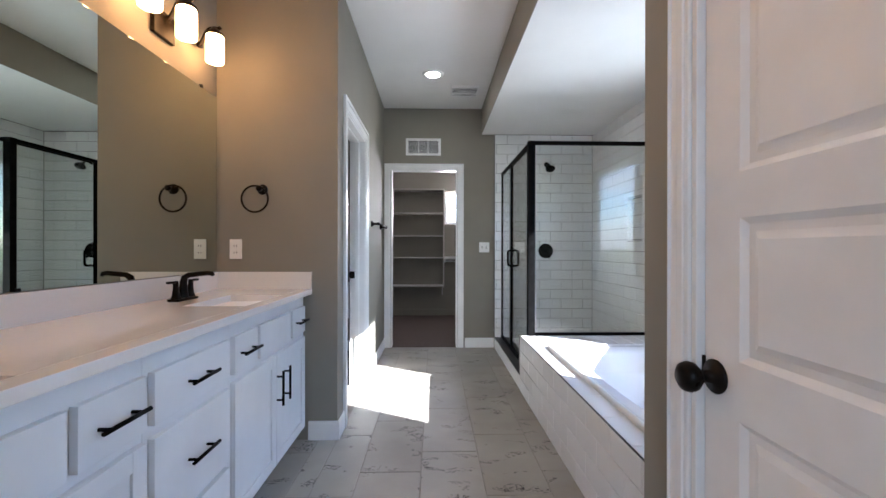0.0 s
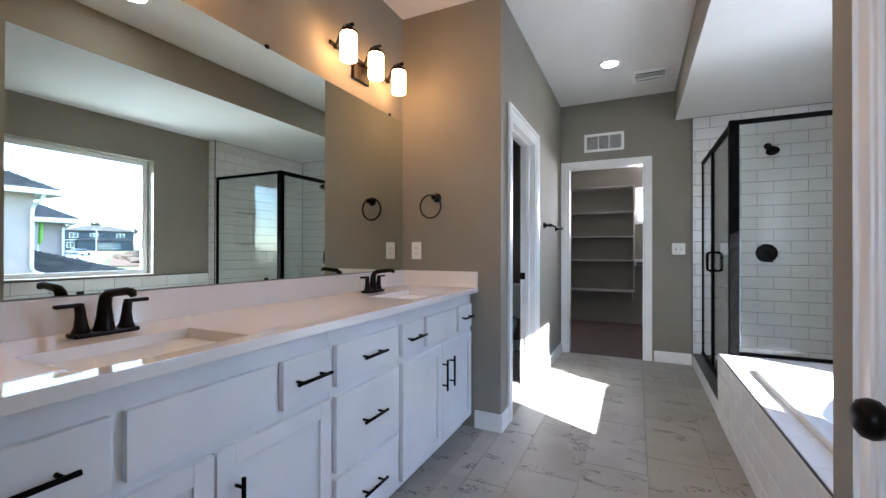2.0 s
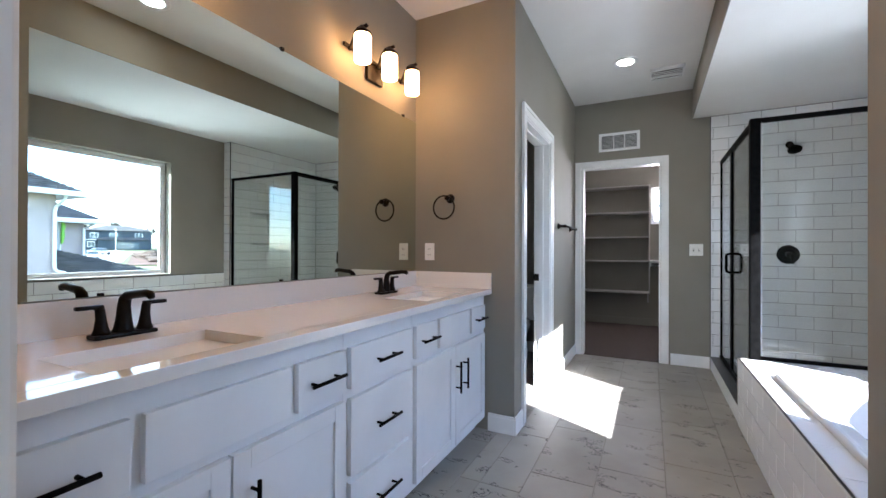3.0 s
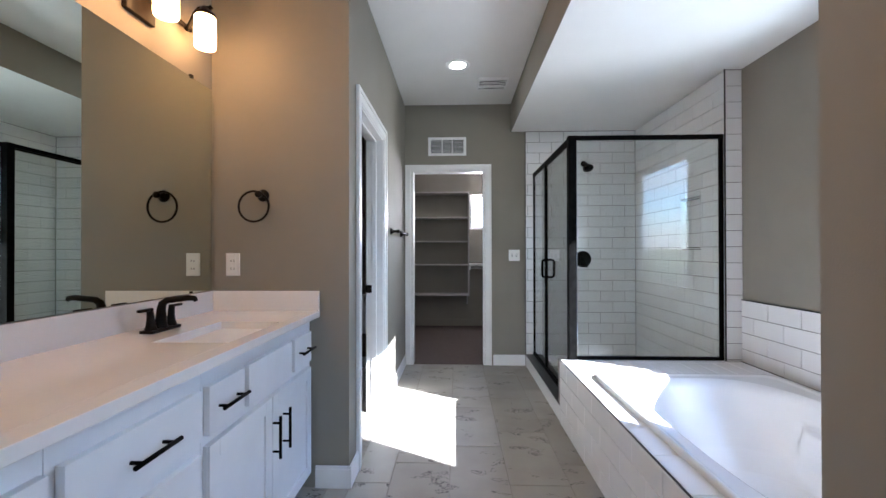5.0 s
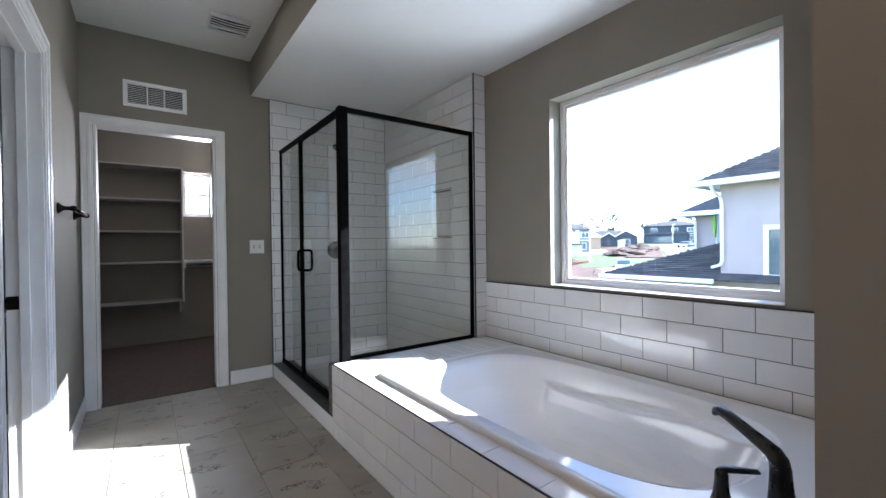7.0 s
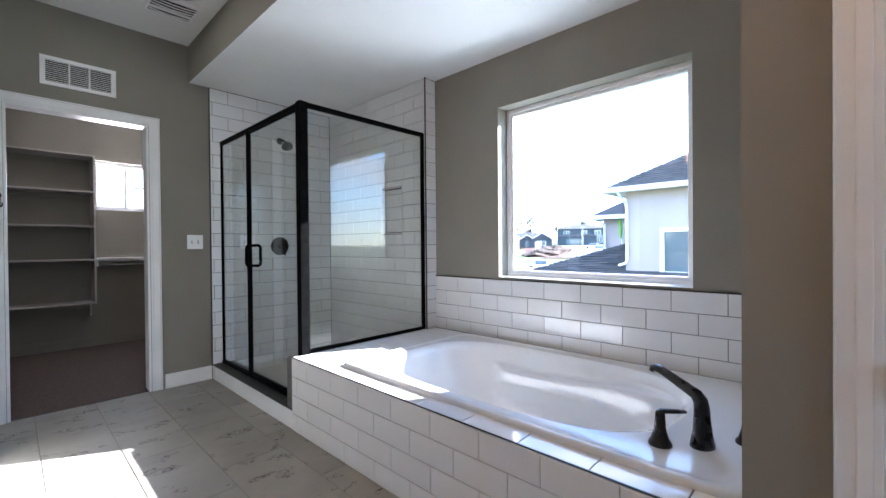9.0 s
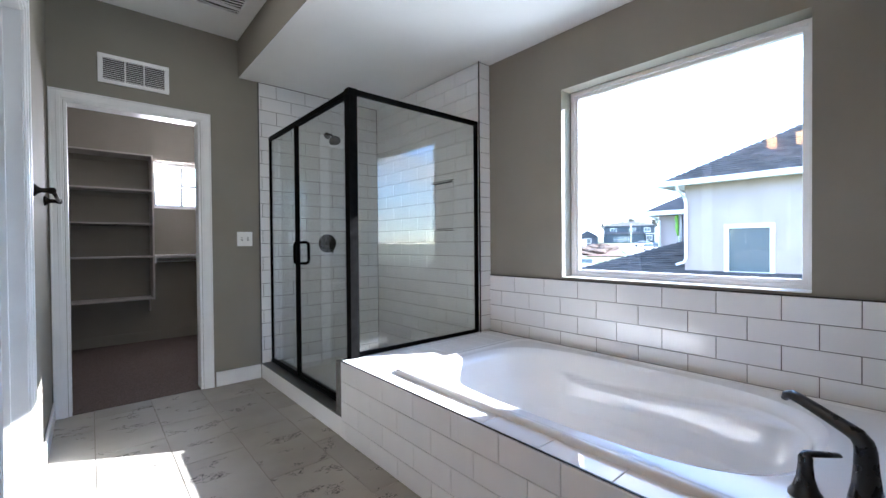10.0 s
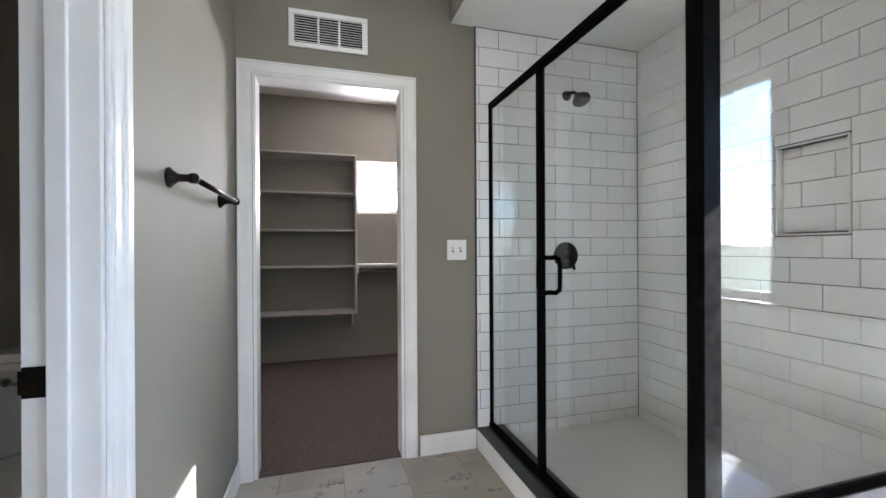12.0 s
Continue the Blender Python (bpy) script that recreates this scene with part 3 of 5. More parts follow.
fan = thing("ceiling_fan_vent", (0.31, 4.432, H), "white curved bath fan grille on the ceiling", "vent fan")
fm = bmesh.new()
for a, b in (((-0.135, -0.122, -0.030), (0.135, -0.100, -0.002)), ((-0.135, 0.100, -0.030), (0.135, 0.122, -0.002)), ((-0.135, -0.100, -0.030), (-0.122, 0.100, -0.002)), ((0.122, -0.100, -0.030), (0.135, 0.100, -0.002)), ((-0.122, 0.018, -0.032), (0.122, 0.052, -0.024))):
    box(fm, a, b, 0.005)
part("cover", fm, TRIM, fan)
# dark block under the ceiling, painted as the shade between the vanes
part("gap_shade_sheet", boxes(((-0.121, -0.099, -0.024), (0.121, 0.099, -0.0005))), DARK, fan)
for yy in (-0.075, -0.040, -0.005, 0.077):
    part("vane", tube([(-0.124 + 0.0248 * i, yy + 0.014 * math.cos(math.pi * (i - 5) / 10) - 0.007, -0.0285) for i in range(11)], 0.0065, 8, 0.5), TRIM, fan, smooth=True)


# windows
def window(name, x, y0, y1, z0, z1, label, bars=0, axis="y"):
    w = thing(name, (0, 0, 0), label, "window")
    def put(a, b, c, d, e, f):
        return ((x + e, a, c), (x + f, b, d)) if axis == "y" else ((a, x + e, c), (b, x + f, d))
    f1, f2 = bmesh.new(), bmesh.new()
    for fw, e, f, o, bm in ((0.026, 0.0, 0.055, 0.0, f1), (0.022, 0.012, 0.045, 0.026, f2)):
        a0, a1, c0, c1 = y0 + o, y1 - o, z0 + o, z1 - o
        for q in ((a0, a0 + fw, c0, c1), (a1 - fw, a1, c0, c1), (a0 + fw, a1 - fw, c0, c0 + fw), (a0 + fw, a1 - fw, c1 - fw, c1)):
            box(bm, *put(*q, e, f), 0.002, 1)
    part("window_frame", f1, VINYL, w, "white vinyl window frame")
    part("sash", f2, VINYL, w)
    g = 0.042
    part("pane", boxes(put(y0 + g, y1 - g, z0 + g, z1 - g, 0.026, 0.030)), PANE, w, "clear window glass").visible_shadow = False
    if bars:
        my, mz = (y0 + y1) / 2, (z0 + z1) / 2
        part("muntin", boxes(put(my - 0.014, my + 0.014, z0 + g, z1 - g, 0.008, 0.025)), VINYL, w)
        part("muntin", boxes(put(y0 + g, my - 0.015, mz - 0.014, mz + 0.014, 0.0085, 0.0245), put(my + 0.015, y1 - g, mz - 0.014, mz + 0.014, 0.0085, 0.0245)), VINYL, w)
    tagged(w, kind="structure")
    return w


window("window_bath", XR + 0.108, WY0, WY1, WZ0, WZ1, "large fixed white vinyl picture window over the tub")
window("window_closet", 7.27 + 0.05, 0.185, 0.80, 1.545, 2.105, "small white closet window with four panes", 1, "x")
structure("window_sill", boxes(((XR - 0.004, WY0 - 0.0, WZ0), (XR + 0.108, WY1, WZ0 + 0.006))), TRIM, "white painted window sill", "window sill")

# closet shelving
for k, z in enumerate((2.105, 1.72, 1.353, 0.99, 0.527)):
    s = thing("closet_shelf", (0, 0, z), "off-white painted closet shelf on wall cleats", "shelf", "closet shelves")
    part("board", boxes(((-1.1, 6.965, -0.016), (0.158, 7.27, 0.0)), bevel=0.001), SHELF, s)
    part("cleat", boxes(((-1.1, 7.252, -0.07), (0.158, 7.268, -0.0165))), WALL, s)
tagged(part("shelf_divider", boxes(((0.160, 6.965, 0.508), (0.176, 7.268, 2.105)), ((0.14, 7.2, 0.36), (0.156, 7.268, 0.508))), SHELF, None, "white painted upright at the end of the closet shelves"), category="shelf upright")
hs = thing("hanging_shelf", (0, 0, 1.0), "white closet shelf with a nickel hanging rod beneath", "shelf")
part("board", boxes(((0.178, 6.965, -0.018), (2.14, 7.27, 0.0)), bevel=0.001), TRIM, hs)
part("cleat", boxes(((0.178, 7.25, -0.088), (2.14, 7.268, -0.0185)), ((0.178, 6.965, -0.09), (0.194, 7.25, -0.0185))), TRIM, hs)
part("rod", tube([(0.194, 7.02, -0.055), (2.14, 7.02, -0.055)], 0.016, 16), CHROME, hs, "brushed nickel closet rod", True)

# the toilet in the small room
wc = thing("toilet", (-1.115, 4.88, 0.0), "white two-piece porcelain toilet with a closed lid", "toilet")
part("tank", boxes(((-0.225, -0.20, 0.38), (0.225, -0.012, 0.74)), bevel=0.028), PORC, wc)
part("tank_lid", boxes(((-0.24, -0.215, 0.742), (0.24, -0.006, 0.775)), bevel=0.010), PORC, wc)
part("flush_lever", merge(lathe([(0.016, -0.20), (0.016, -0.212), (0.010, -0.216)], 16, "y", (-0.17, 0, 0.67)), tube([(-0.17, -0.218, 0.67), (-0.13, -0.22, 0.665), (-0.10, -0.218, 0.655)], 0.006, 8)), CHROME, wc, "small nickel flush lever", True)


def oval(stack, steps=40):
    """Rings of (half width, front, back, height), egg-shaped along y."""
    bm = bmesh.new()
    rr = []
    for w, f_, b_, z in stack:
        ring = []
        for i in range(steps):
            a = 2 * math.pi * i / steps
            y = -((f_ + b_) / 2) - (f_ - b_) / 2 * math.sin(a)
            ring.append(bm.verts.new((w * math.cos(a) * (1 - 0.12 * max(0.0, math.sin(a))), y, z)))
        rr.append(ring)
    for p, q in zip(rr, rr[1:]):
        for i in range(steps):
            bm.faces.new((p[i], p[(i + 1) % steps], q[(i + 1) % steps], q[i]))
    bm.faces.new(rr[0][::-1])
    bm.faces.new(rr[-1])
    bmesh.ops.recalc_face_normals(bm, faces=bm.faces)
    return bm


part("bowl", oval([(0.12, 0.50, 0.06, 0.0), (0.115, 0.50, 0.07, 0.06), (0.10, 0.46, 0.10, 0.16), (0.14, 0.56, 0.14, 0.27), (0.182, 0.68, 0.16, 0.35), (0.188, 0.70, 0.17, 0.385)]), PORC, wc, smooth=True)
part("seat", oval([(0.186, 0.705, 0.22, 0.387), (0.190, 0.71, 0.215, 0.392), (0.190, 0.71, 0.215, 0.402), (0.186, 0.705, 0.22, 0.406)]), PORC, wc)
part("lid", oval([(0.186, 0.705, 0.215, 0.408), (0.190, 0.71, 0.21, 0.413), (0.186, 0.70, 0.215, 0.424), (0.15, 0.64, 0.25, 0.430)]), PORC, wc, smooth=True)
baseboard("baseboard_toilet_room", ((-2.18, 4.866), (XL - T - 0.001, 4.88)), ((-2.18, YA + T), (-2.166, 4.865)))

# outdoors
def ground_z(x, y):
    r = math.hypot(x, y)
    z = float(np.interp(r, (0, 40, 90, 140, 300, 1500), (-3.2, -3.1, -1.8, 0.6, 5.0, 16.0)))
    k = min(1.0, max(0.0, (y + 0.1 * r) / (0.35 * r + 1)))
    return -3.2 + (z + 3.2) * (0.3 + 0.7 * k)


GRASS = varied(shader("field_grass", rough=0.95), (0.07, 0.095, 0.03), (0.15, 0.16, 0.065), 0.06, 8.0)
LAWN = varied(shader("lawn_grass", rough=0.95), (0.05, 0.095, 0.02), (0.09, 0.145, 0.035), 0.8, 6.0)
MUD = varied(shader("bare_red_soil", rough=0.95), (0.050, 0.021, 0.012), (0.12, 0.055, 0.034), 0.6, 8.0)
CONCRETE = varied(shader("pale_concrete", rough=0.85), (0.28, 0.27, 0.255), (0.36, 0.35, 0.33), 0.4, 6.0)
gm = bmesh.new()
radii = [0, 8, 16, 25, 40, 50, 60, 75, 90, 110, 140, 180, 240, 300, 500, 900, 1500]
rows_ = []
for r in radii:
    rows_.append([gm.verts.new((r * math.cos(2 * math.pi * i / 72), r * math.sin(2 * math.pi * i / 72), ground_z(r * math.cos(2 * math.pi * i / 72), r * math.sin(2 * math.pi * i / 72)))) for i in range(72)] if r else [gm.verts.new((0, 0, -3.2))] * 72)
for p, q in zip(rows_, rows_[1:]):
    for i in range(72):
        f = [p[i], q[i], q[(i + 1) % 72], p[(i + 1) % 72]]
        if p[i] is p[(i + 1) % 72]:
            f = f[:3]
        gm.faces.new(f)
structure("ground", gm, GRASS, "green and straw coloured field rising to the horizon", "ground")


def patch(name, corners, mat, label, category, lift=0.06, n=8):
    """A sheet that follows the ground between four corners."""
    bm = bmesh.new()
    a, b, c, d = [Vector(p) for p in corners]
    vs = [[None] * (n + 1) for _ in range(n + 1)]
    for i in range(n + 1):
        for j in range(n + 1):
            p = a.lerp(b, i / n).lerp(d.lerp(c, i / n), j / n)
            vs[i][j] = bm.verts.new((p.x, p.y, ground_z(p.x, p.y) + lift))
    for i in range(n):
        for j in range(n):
            bm.faces.new((vs[i][j], vs[i + 1][j], vs[i + 1][j + 1], vs[i][j + 1]))
    return structure(name, bm, mat, label, category)


patch("road", ((26, 9), (40, 8), (150, 50), (122, 62)), CONCRETE, "pale concrete street curving between the houses", "road", 0.10)
patch("road_side", ((34, 34), (42, 26), (100, 60), (94, 68)), CONCRETE, "pale concrete side street", "road", 0.12)
patch("lawn", ((52, 38), (60, 33), (84, 52), (76, 60)), LAWN, "fresh green lawn", "lawn", 0.16)
patch("bare_soil", ((34, 27), (42, 18), (62, 32), (56, 44)), MUD, "bare red soil of a building plot", "soil", 0.14)
patch("bare_soil_far", ((76, 48), (80, 40), (118, 60), (112, 74)), MUD, "bare red soil of a building plot", "soil", 0.18)


def heap(name, at, sx, sy, sz, mat, label, seed):
    bm = bmesh.new()
    bmesh.ops.create_icosphere(bm, subdivisions=4, radius=1.0)
    for v in bm.verts:
        k = 1 + 0.40 * noise.noise(v.co * 2.2 + Vector((seed, 0, 0))) + 0.16 * noise.noise(v.co * 7.0 + Vector((0, seed, 0)))
        v.co = Vector((v.co.x * sx * k, v.co.y * sy * k, max(v.co.z, -0.2) * sz * k))
    return tagged(part(name, bm, mat, None, label, at=(at[0], at[1], ground_z(*at))), category="soil heap")


DARKSOIL = varied(shader("dark_soil", rough=0.95), (0.035, 0.022, 0.015), (0.085, 0.052, 0.036), 0.9, 6.0)
heap("soil_heap", (84, 50), 5.5, 3.5, 1.5, DARKSOIL, "dark brown soil heap on the plot", 1)
heap("soil_heap", (93, 52), 6, 3, 1.7, DARKSOIL, "dark brown soil heap beside the street", 5)
heap("soil_heap", (50, 31), 4, 2.2, 0.7, MUD, "low red soil heap", 9)
heap("soil_heap", (57, 44), 5, 2.0, 0.8, MUD, "red soil heap in front of the white house", 12)

SHING = varied(shader("asphalt_shingle", rough=0.9), (0.030, 0.030, 0.033), (0.062, 0.060, 0.062), 3.0, 6.0, rnd=0.28)
SHING2 = varied(shader("far_shingle", rough=0.9), (0.045, 0.045, 0.048), (0.085, 0.082, 0.08), 1.2, 5.0)
STUCCO = varied(shader("pale_stucco", rough=0.85), (0.40, 0.335, 0.325), (0.45, 0.375, 0.365), 1.5, bump=0.3, bump_scale=90)
WHITE_SIDING = varied(shader("white_siding", rough=0.7), (0.68, 0.68, 0.68), (0.76, 0.76, 0.76), 0.8)
BLUE_SIDING = varied(shader("slate_blue_siding", rough=0.7), (0.040, 0.054, 0.070), (0.055, 0.072, 0.092), 0.8)
TEAL_SIDING = varied(shader("grey_blue_siding", rough=0.7), (0.12, 0.155, 0.17), (0.15, 0.185, 0.205), 0.8)
TAN_SIDING = varied(shader("tan_sheathing", rough=0.8), (0.45, 0.33, 0.22), (0.54, 0.41, 0.28), 0.8)
FARGLASS = shader("far_window_glass", (0.10, 0.13, 0.15), 0.08)
WOOD_BARK = varied(shader("bare_bark", rough=0.95), (0.06, 0.05, 0.045), (0.11, 0.095, 0.085), 3.0)


def gable(bm, x0, x1, y0, y1, z0, rise, over=0.4, thick=0.18):
    """A gable roof; the ridge runs along y."""
    m = (x0 + x1) / 2
    for s, xe in ((-1, x0 - over), (1, x1 + over)):
        zl = z0 - over * rise / ((x1 - x0) / 2)
        v = [bm.verts.new(p) for p in ((xe, y0 - over, zl), (xe, y1 + over, zl), (m, y1 + over, z0 + rise), (m, y0 - over, z0 + rise))]
        w = [bm.verts.new(q.co + Vector((0, 0, thick))) for q in v]
        bm.faces.new(w)
        bm.faces.new(v[::-1])
        for i in range(4):
            bm.faces.new((v[i], v[(i + 1) % 4], w[(i + 1) % 4], w[i]))
    bmesh.ops.recalc_face_normals(bm, faces=bm.faces)
    return bm


def gable_wall(bm, x0, x1, y, z0, rise, t=0.1):
    m = (x0 + x1) / 2
    v = [bm.verts.new(p) for p in ((x0, y, z0), (x1, y, z0), (m, y, z0 + rise))]
    w = [bm.verts.new((q.co.x, y + t, q.co.z)) for q in v]
    bm.faces.new(v)
    bm.faces.new(w[::-1])
    for i in range(3):
        bm.faces.new((v[i], w[i], w[(i + 1) % 3], v[(i + 1) % 3]))
    return bm


def hip(bm, x0, x1, y0, y1, z, rise, over=0.45, thick=0.16):
    x0, x1, y0, y1 = x0 - over, x1 + over, y0 - over, y1 + over
    w = min(x1 - x0, y1 - y0) / 2
    if x1 - x0 > y1 - y0:
        r = ((x0 + w, (y0 + y1) / 2), (x1 - w, (y0 + y1) / 2))
    else:
        r = (((x0 + x1) / 2, y0 + w), ((x0 + x1) / 2, y1 - w))
    lo = [bm.verts.new((x, y, z)) for x, y in ((x0, y0), (x1, y0), (x1, y1), (x0, y1))]
    mi = [bm.verts.new((x, y, z + thick)) for x, y in ((x0, y0), (x1, y0), (x1, y1), (x0, y1))]
    a, b = (bm.verts.new((*p, z + thick + rise)) for p in r)
    bm.faces.new(lo[::-1])
    for i in range(4):
        bm.faces.new((lo[i], lo[(i + 1) % 4], mi[(i + 1) % 4], mi[i]))
    if x1 - x0 > y1 - y0:
        fs = ((mi[0], mi[1], b, a), (mi[1], mi[2], b), (mi[2], mi[3], a, b), (mi[3], mi[0], a))
    else:
        fs = ((mi[0], mi[1], a), (mi[1], mi[2], b, a), (mi[2], mi[3], b), (mi[3], mi[0], a, b))
    for f in fs:
        bm.faces.new(f)
    return bm


def far_window(h, x, y, z, w, hh):
    """A window in the front, which faces -y."""
    o = part("window", boxes(((x - w / 2 - 0.12, y - 0.07, z - 0.12), (x + w / 2 + 0.12, y - 0.004, z + hh + 0.12))), TRIM, h)
    part("pane", boxes(((x - w / 2, y - 0.09, z), (x - 0.04, y - 0.072, z + hh)), ((x + 0.04, y - 0.09, z), (x + w / 2, y - 0.072, z + hh))), FARGLASS, o)


def garage_door(h, x, y, w, mat):
    o = part("garage_door", boxes(((x - w / 2, y - 0.05, 0.05), (x + w / 2, y - 0.004, 2.2))), mat, h)
    for k in range(1, 4):
        part("panel_rail", boxes(((x - w / 2, y - 0.065, 0.05 + k * 0.54 - 0.02), (x + w / 2, y - 0.051, 0.05 + k * 0.54 + 0.02))), CAB, o)


def facing(x, y):
    """The turn that points a house's front at the bathroom."""
    return math.degrees(math.atan2(-(-y), -(-x))) - 90


def white_house(x, y, turn):
    h = thing("gabled_house", (x, y, ground_z(x, y)), "white two-storey house with twin front gables beyond the soil plot", "house", rz=turn)
    part("wall", boxes(((-6, 0, 0), (6, 9, 5.8)), ((-6, -2.5, 0), (-0.2, 0, 3.0))), WHITE_SIDING, h)
    g = gable(bmesh.new(), -5.6, -1.0, -0.3, 8, 5.8, 2.6)
    g2 = gable(bmesh.new(), -0.2, 4.6, -0.3, 8, 5.8, 2.6)
    part("roof", merge(g, g2, hip(bmesh.new(), -6, 6, 0.5, 9, 5.8, 2.3), hip(bmesh.new(), -6, -0.2, -2.5, 0.2, 3.0, 0.8, 0.3)), SHING2, h)
    part("gable_end", gable_wall(gable_wall(bmesh.new(), -5.6, -1.0, -0.25, 5.8, 2.5), -0.2, 4.6, -0.25, 5.8, 2.5), WHITE_SIDING, h)
    far_window(h, -3.3, 0, 3.9, 1.2, 1.5)
    far_window(h, 2.2, 0, 3.9, 1.2, 1.5)
    garage_door(h, -3.1, -2.5, 4.6, WHITE_SIDING)
    part("porch_roof", boxes(((0.0, -1.8, 2.7), (6.2, 0, 2.95))), SHING2, h)
    for px in (0.3, 5.9):
        part("porch_post", boxes(((px - 0.12, -1.7, 0), (px + 0.12, -1.45, 2.7))), TRIM, h)
    part("door", boxes(((2.0, -0.06, 0.1), (3.0, -0.004, 2.2))), FARGLASS, h)
    return h


def box_house(x, y, turn, w, mat, label):
    h = thing("two_storey_house", (x, y, ground_z(x, y)), label, "house", rz=turn)
    part("wall", boxes(((-w / 2, 0, 0), (w / 2, 10, 5.6)), ((-w / 2 + 0.6, -2.4, 0), (w / 2 - 3, 0, 2.8))), mat, h)
    part("roof", hip(hip(bmesh.new(), -w / 2, w / 2, 0, 10, 5.6, 1.7, 0.6), -w / 2 + 0.6, w / 2 - 3, -2.4, 0.5, 2.8, 0.8, 0.4), SHING2, h)
    for k in (-0.3, 0.08, 0.36):
        far_window(h, w * k, 0, 3.7, 1.7, 1.2)
    garage_door(h, -w * 0.12, -2.4, w * 0.34, FARGLASS)
    far_window(h, w / 2 - 1.6, 0, 0.9, 1.5, 1.4)
    part("trim_band", boxes(((-w / 2 - 0.03, -0.05, 2.9), (w / 2 + 0.03, -0.004, 3.1))), TRIM, h)
    return h


def ranch_house(x, y, turn):
    h = thing("single_storey_house", (x, y, ground_z(x, y)), "slate blue single-storey house with three white-trimmed gables", "house", rz=turn)
    part("wall", boxes(((-7.5, 0, 0), (7.5, 9, 2.9))), BLUE_SIDING, h)
    ro = hip(bmesh.new(), -7.5, 7.5, 0, 9, 2.9, 1.9, 0.5)
    ends, rk = bmesh.new(), bmesh.new()
    for a, b, r in ((-7.3, -2.2, 1.5), (-1.8, 1.4, 1.0), (1.6, 7.2, 1.6)):
        merge(ro, gable(bmesh.new(), a, b, -0.6, 5, 2.9, r, 0.3))
        gable_wall(ends, a, b, -0.55, 2.9, r - 0.05)
        m, sl = (a + b) / 2, r / ((b - a) / 2)
        for s in (-1, 1):
            e = m + s * ((b - a) / 2 + 0.3)
            zl = 2.9 - 0.3 * sl
            v = [rk.verts.new(p) for p in ((e, -1.0, zl), (e, -1.0, zl + 0.3), (m, -1.0, 2.9 + r + 0.3), (m, -1.0, 2.9 + r))]
            w2 = [rk.verts.new(q.co + Vector((0, 0.08, 0))) for q in v]
            rk.faces.new(v)
            rk.faces.new(w2[::-1])
            for i in range(4):
                rk.faces.new((v[i], w2[i], w2[(i + 1) % 4], v[(i + 1) % 4]))
    part("roof", ro, SHING2, h)
    part("gable_end", ends, BLUE_SIDING, h)
    part("rake_board", rk, TRIM, h)
    garage_door(h, -4.8, 0, 4.4, BLUE_SIDING)
    far_window(h, 4.3, 0, 0.8, 2.4, 1.3)
    part("door", boxes(((-0.7, -0.06, 0.1), (0.3, -0.004, 2.2))), FARGLASS, h)
    return h


white_house(69.5, 58.5, facing(69.5, 58.5) + 8)
box_house(84.5, 63.5, facing(84.5, 63.5) + 10, 7.0, TEAL_SIDING, "grey-blue two-storey house behind the white house")
tan = thing("unfinished_house", (96, 67, ground_z(96, 67)), "tan sheathed unfinished house between two finished ones", "house", rz=facing(96, 67))
part("wall", boxes(((-2.6, 0, 0), (2.6, 8, 3.2))), TAN_SIDING, tan)
part("roof", hip(bmesh.new(), -2.6, 2.6, 0, 8, 3.2, 1.6), TAN_SIDING, tan)
ranch_house(110.5, 70.5, facing(110.5, 70.5) + 4)
box_house(140, 67, facing(140, 67) - 6, 16.0, BLUE_SIDING, "dark slate two-storey house with a double garage by the street")


def bare_tree(x, y, height, seed, spread=0.42):
    rnd_ = random.Random(seed)
    t = thing("bare_tree", (x, y, ground_z(x, y)), "leafless grey tree on the field's far edge", "tree")
    bm = bmesh.new()
    tips = []

    def limb(p, d, L, r, depth):
        q = p + d * L
        side = d.cross(Vector((0.3, 0.9, 0.2))).normalized()
        up = d.cross(side)
        A = [bm.verts.new(p + (side * math.cos(k * 2.094) + up * math.sin(k * 2.094)) * r) for k in range(3)]
        B = [bm.verts.new(q + (side * math.cos(k * 2.094) + up * math.sin(k * 2.094)) * r * 0.62) for k in range(3)]
        for k in range(3):
            bm.faces.new((A[k], A[(k + 1) % 3], B[(k + 1) % 3], B[k]))
        if depth:
            for _ in range(3 if depth > 2 else 4):
                n_ = (d + Vector((rnd_.uniform(-1, 1), rnd_.uniform(-1, 1), rnd_.uniform(-0.35, 0.6))) * spread * 1.7).normalized()
                limb(p + d * L * rnd_.uniform(0.4, 1.0), n_, L * rnd_.uniform(0.6, 0.85), max(r * 0.6, height * 0.0055), depth - 1)

    limb(Vector((0, 0, -0.3)), Vector((0, 0, 1)), height * 0.34, height * 0.028, 5)
    part("crown", bm, WOOD_BARK, t)
    part("trunk", tube([(0, 0, -0.3), (0.05, 0, height * 0.2), (0, 0.03, height * 0.36)], 0.2, 8, 1, [height * 0.035, height * 0.028, height * 0.02]), WOOD_BARK, t)
    return t


for i, (x, y, hh) in enumerate(((150, 96, 15), (146, 104, 12), (172, 92, 11), (178, 84, 13), (195, 88, 9), (205, 82, 12), (130, 110, 11), (215, 78, 10), (185, 98, 10), (166, 104, 9), (150, 118, 12), (138, 113, 11), (126, 104, 10), (160, 126, 13), (225, 92, 12))):
    bare_tree(x, y, hh, 20 + i)
for i, (x, y, hh) in enumerate(((235, -150, 13), (250, -175, 11), (240, -140, 9), (262, -190, 10), (230, -215, 11), (215, -235, 13), (205, -260, 9), (190, -262, 12), (150, -262, 10), (262, -160, 8))):
    bare_tree(x, y, hh, 60 + i, 0.5)
farbarn = thing("far_barn", (250, -205, ground_z(250, -205)), "small grey barn on the far side of the field", "house", rz=40)
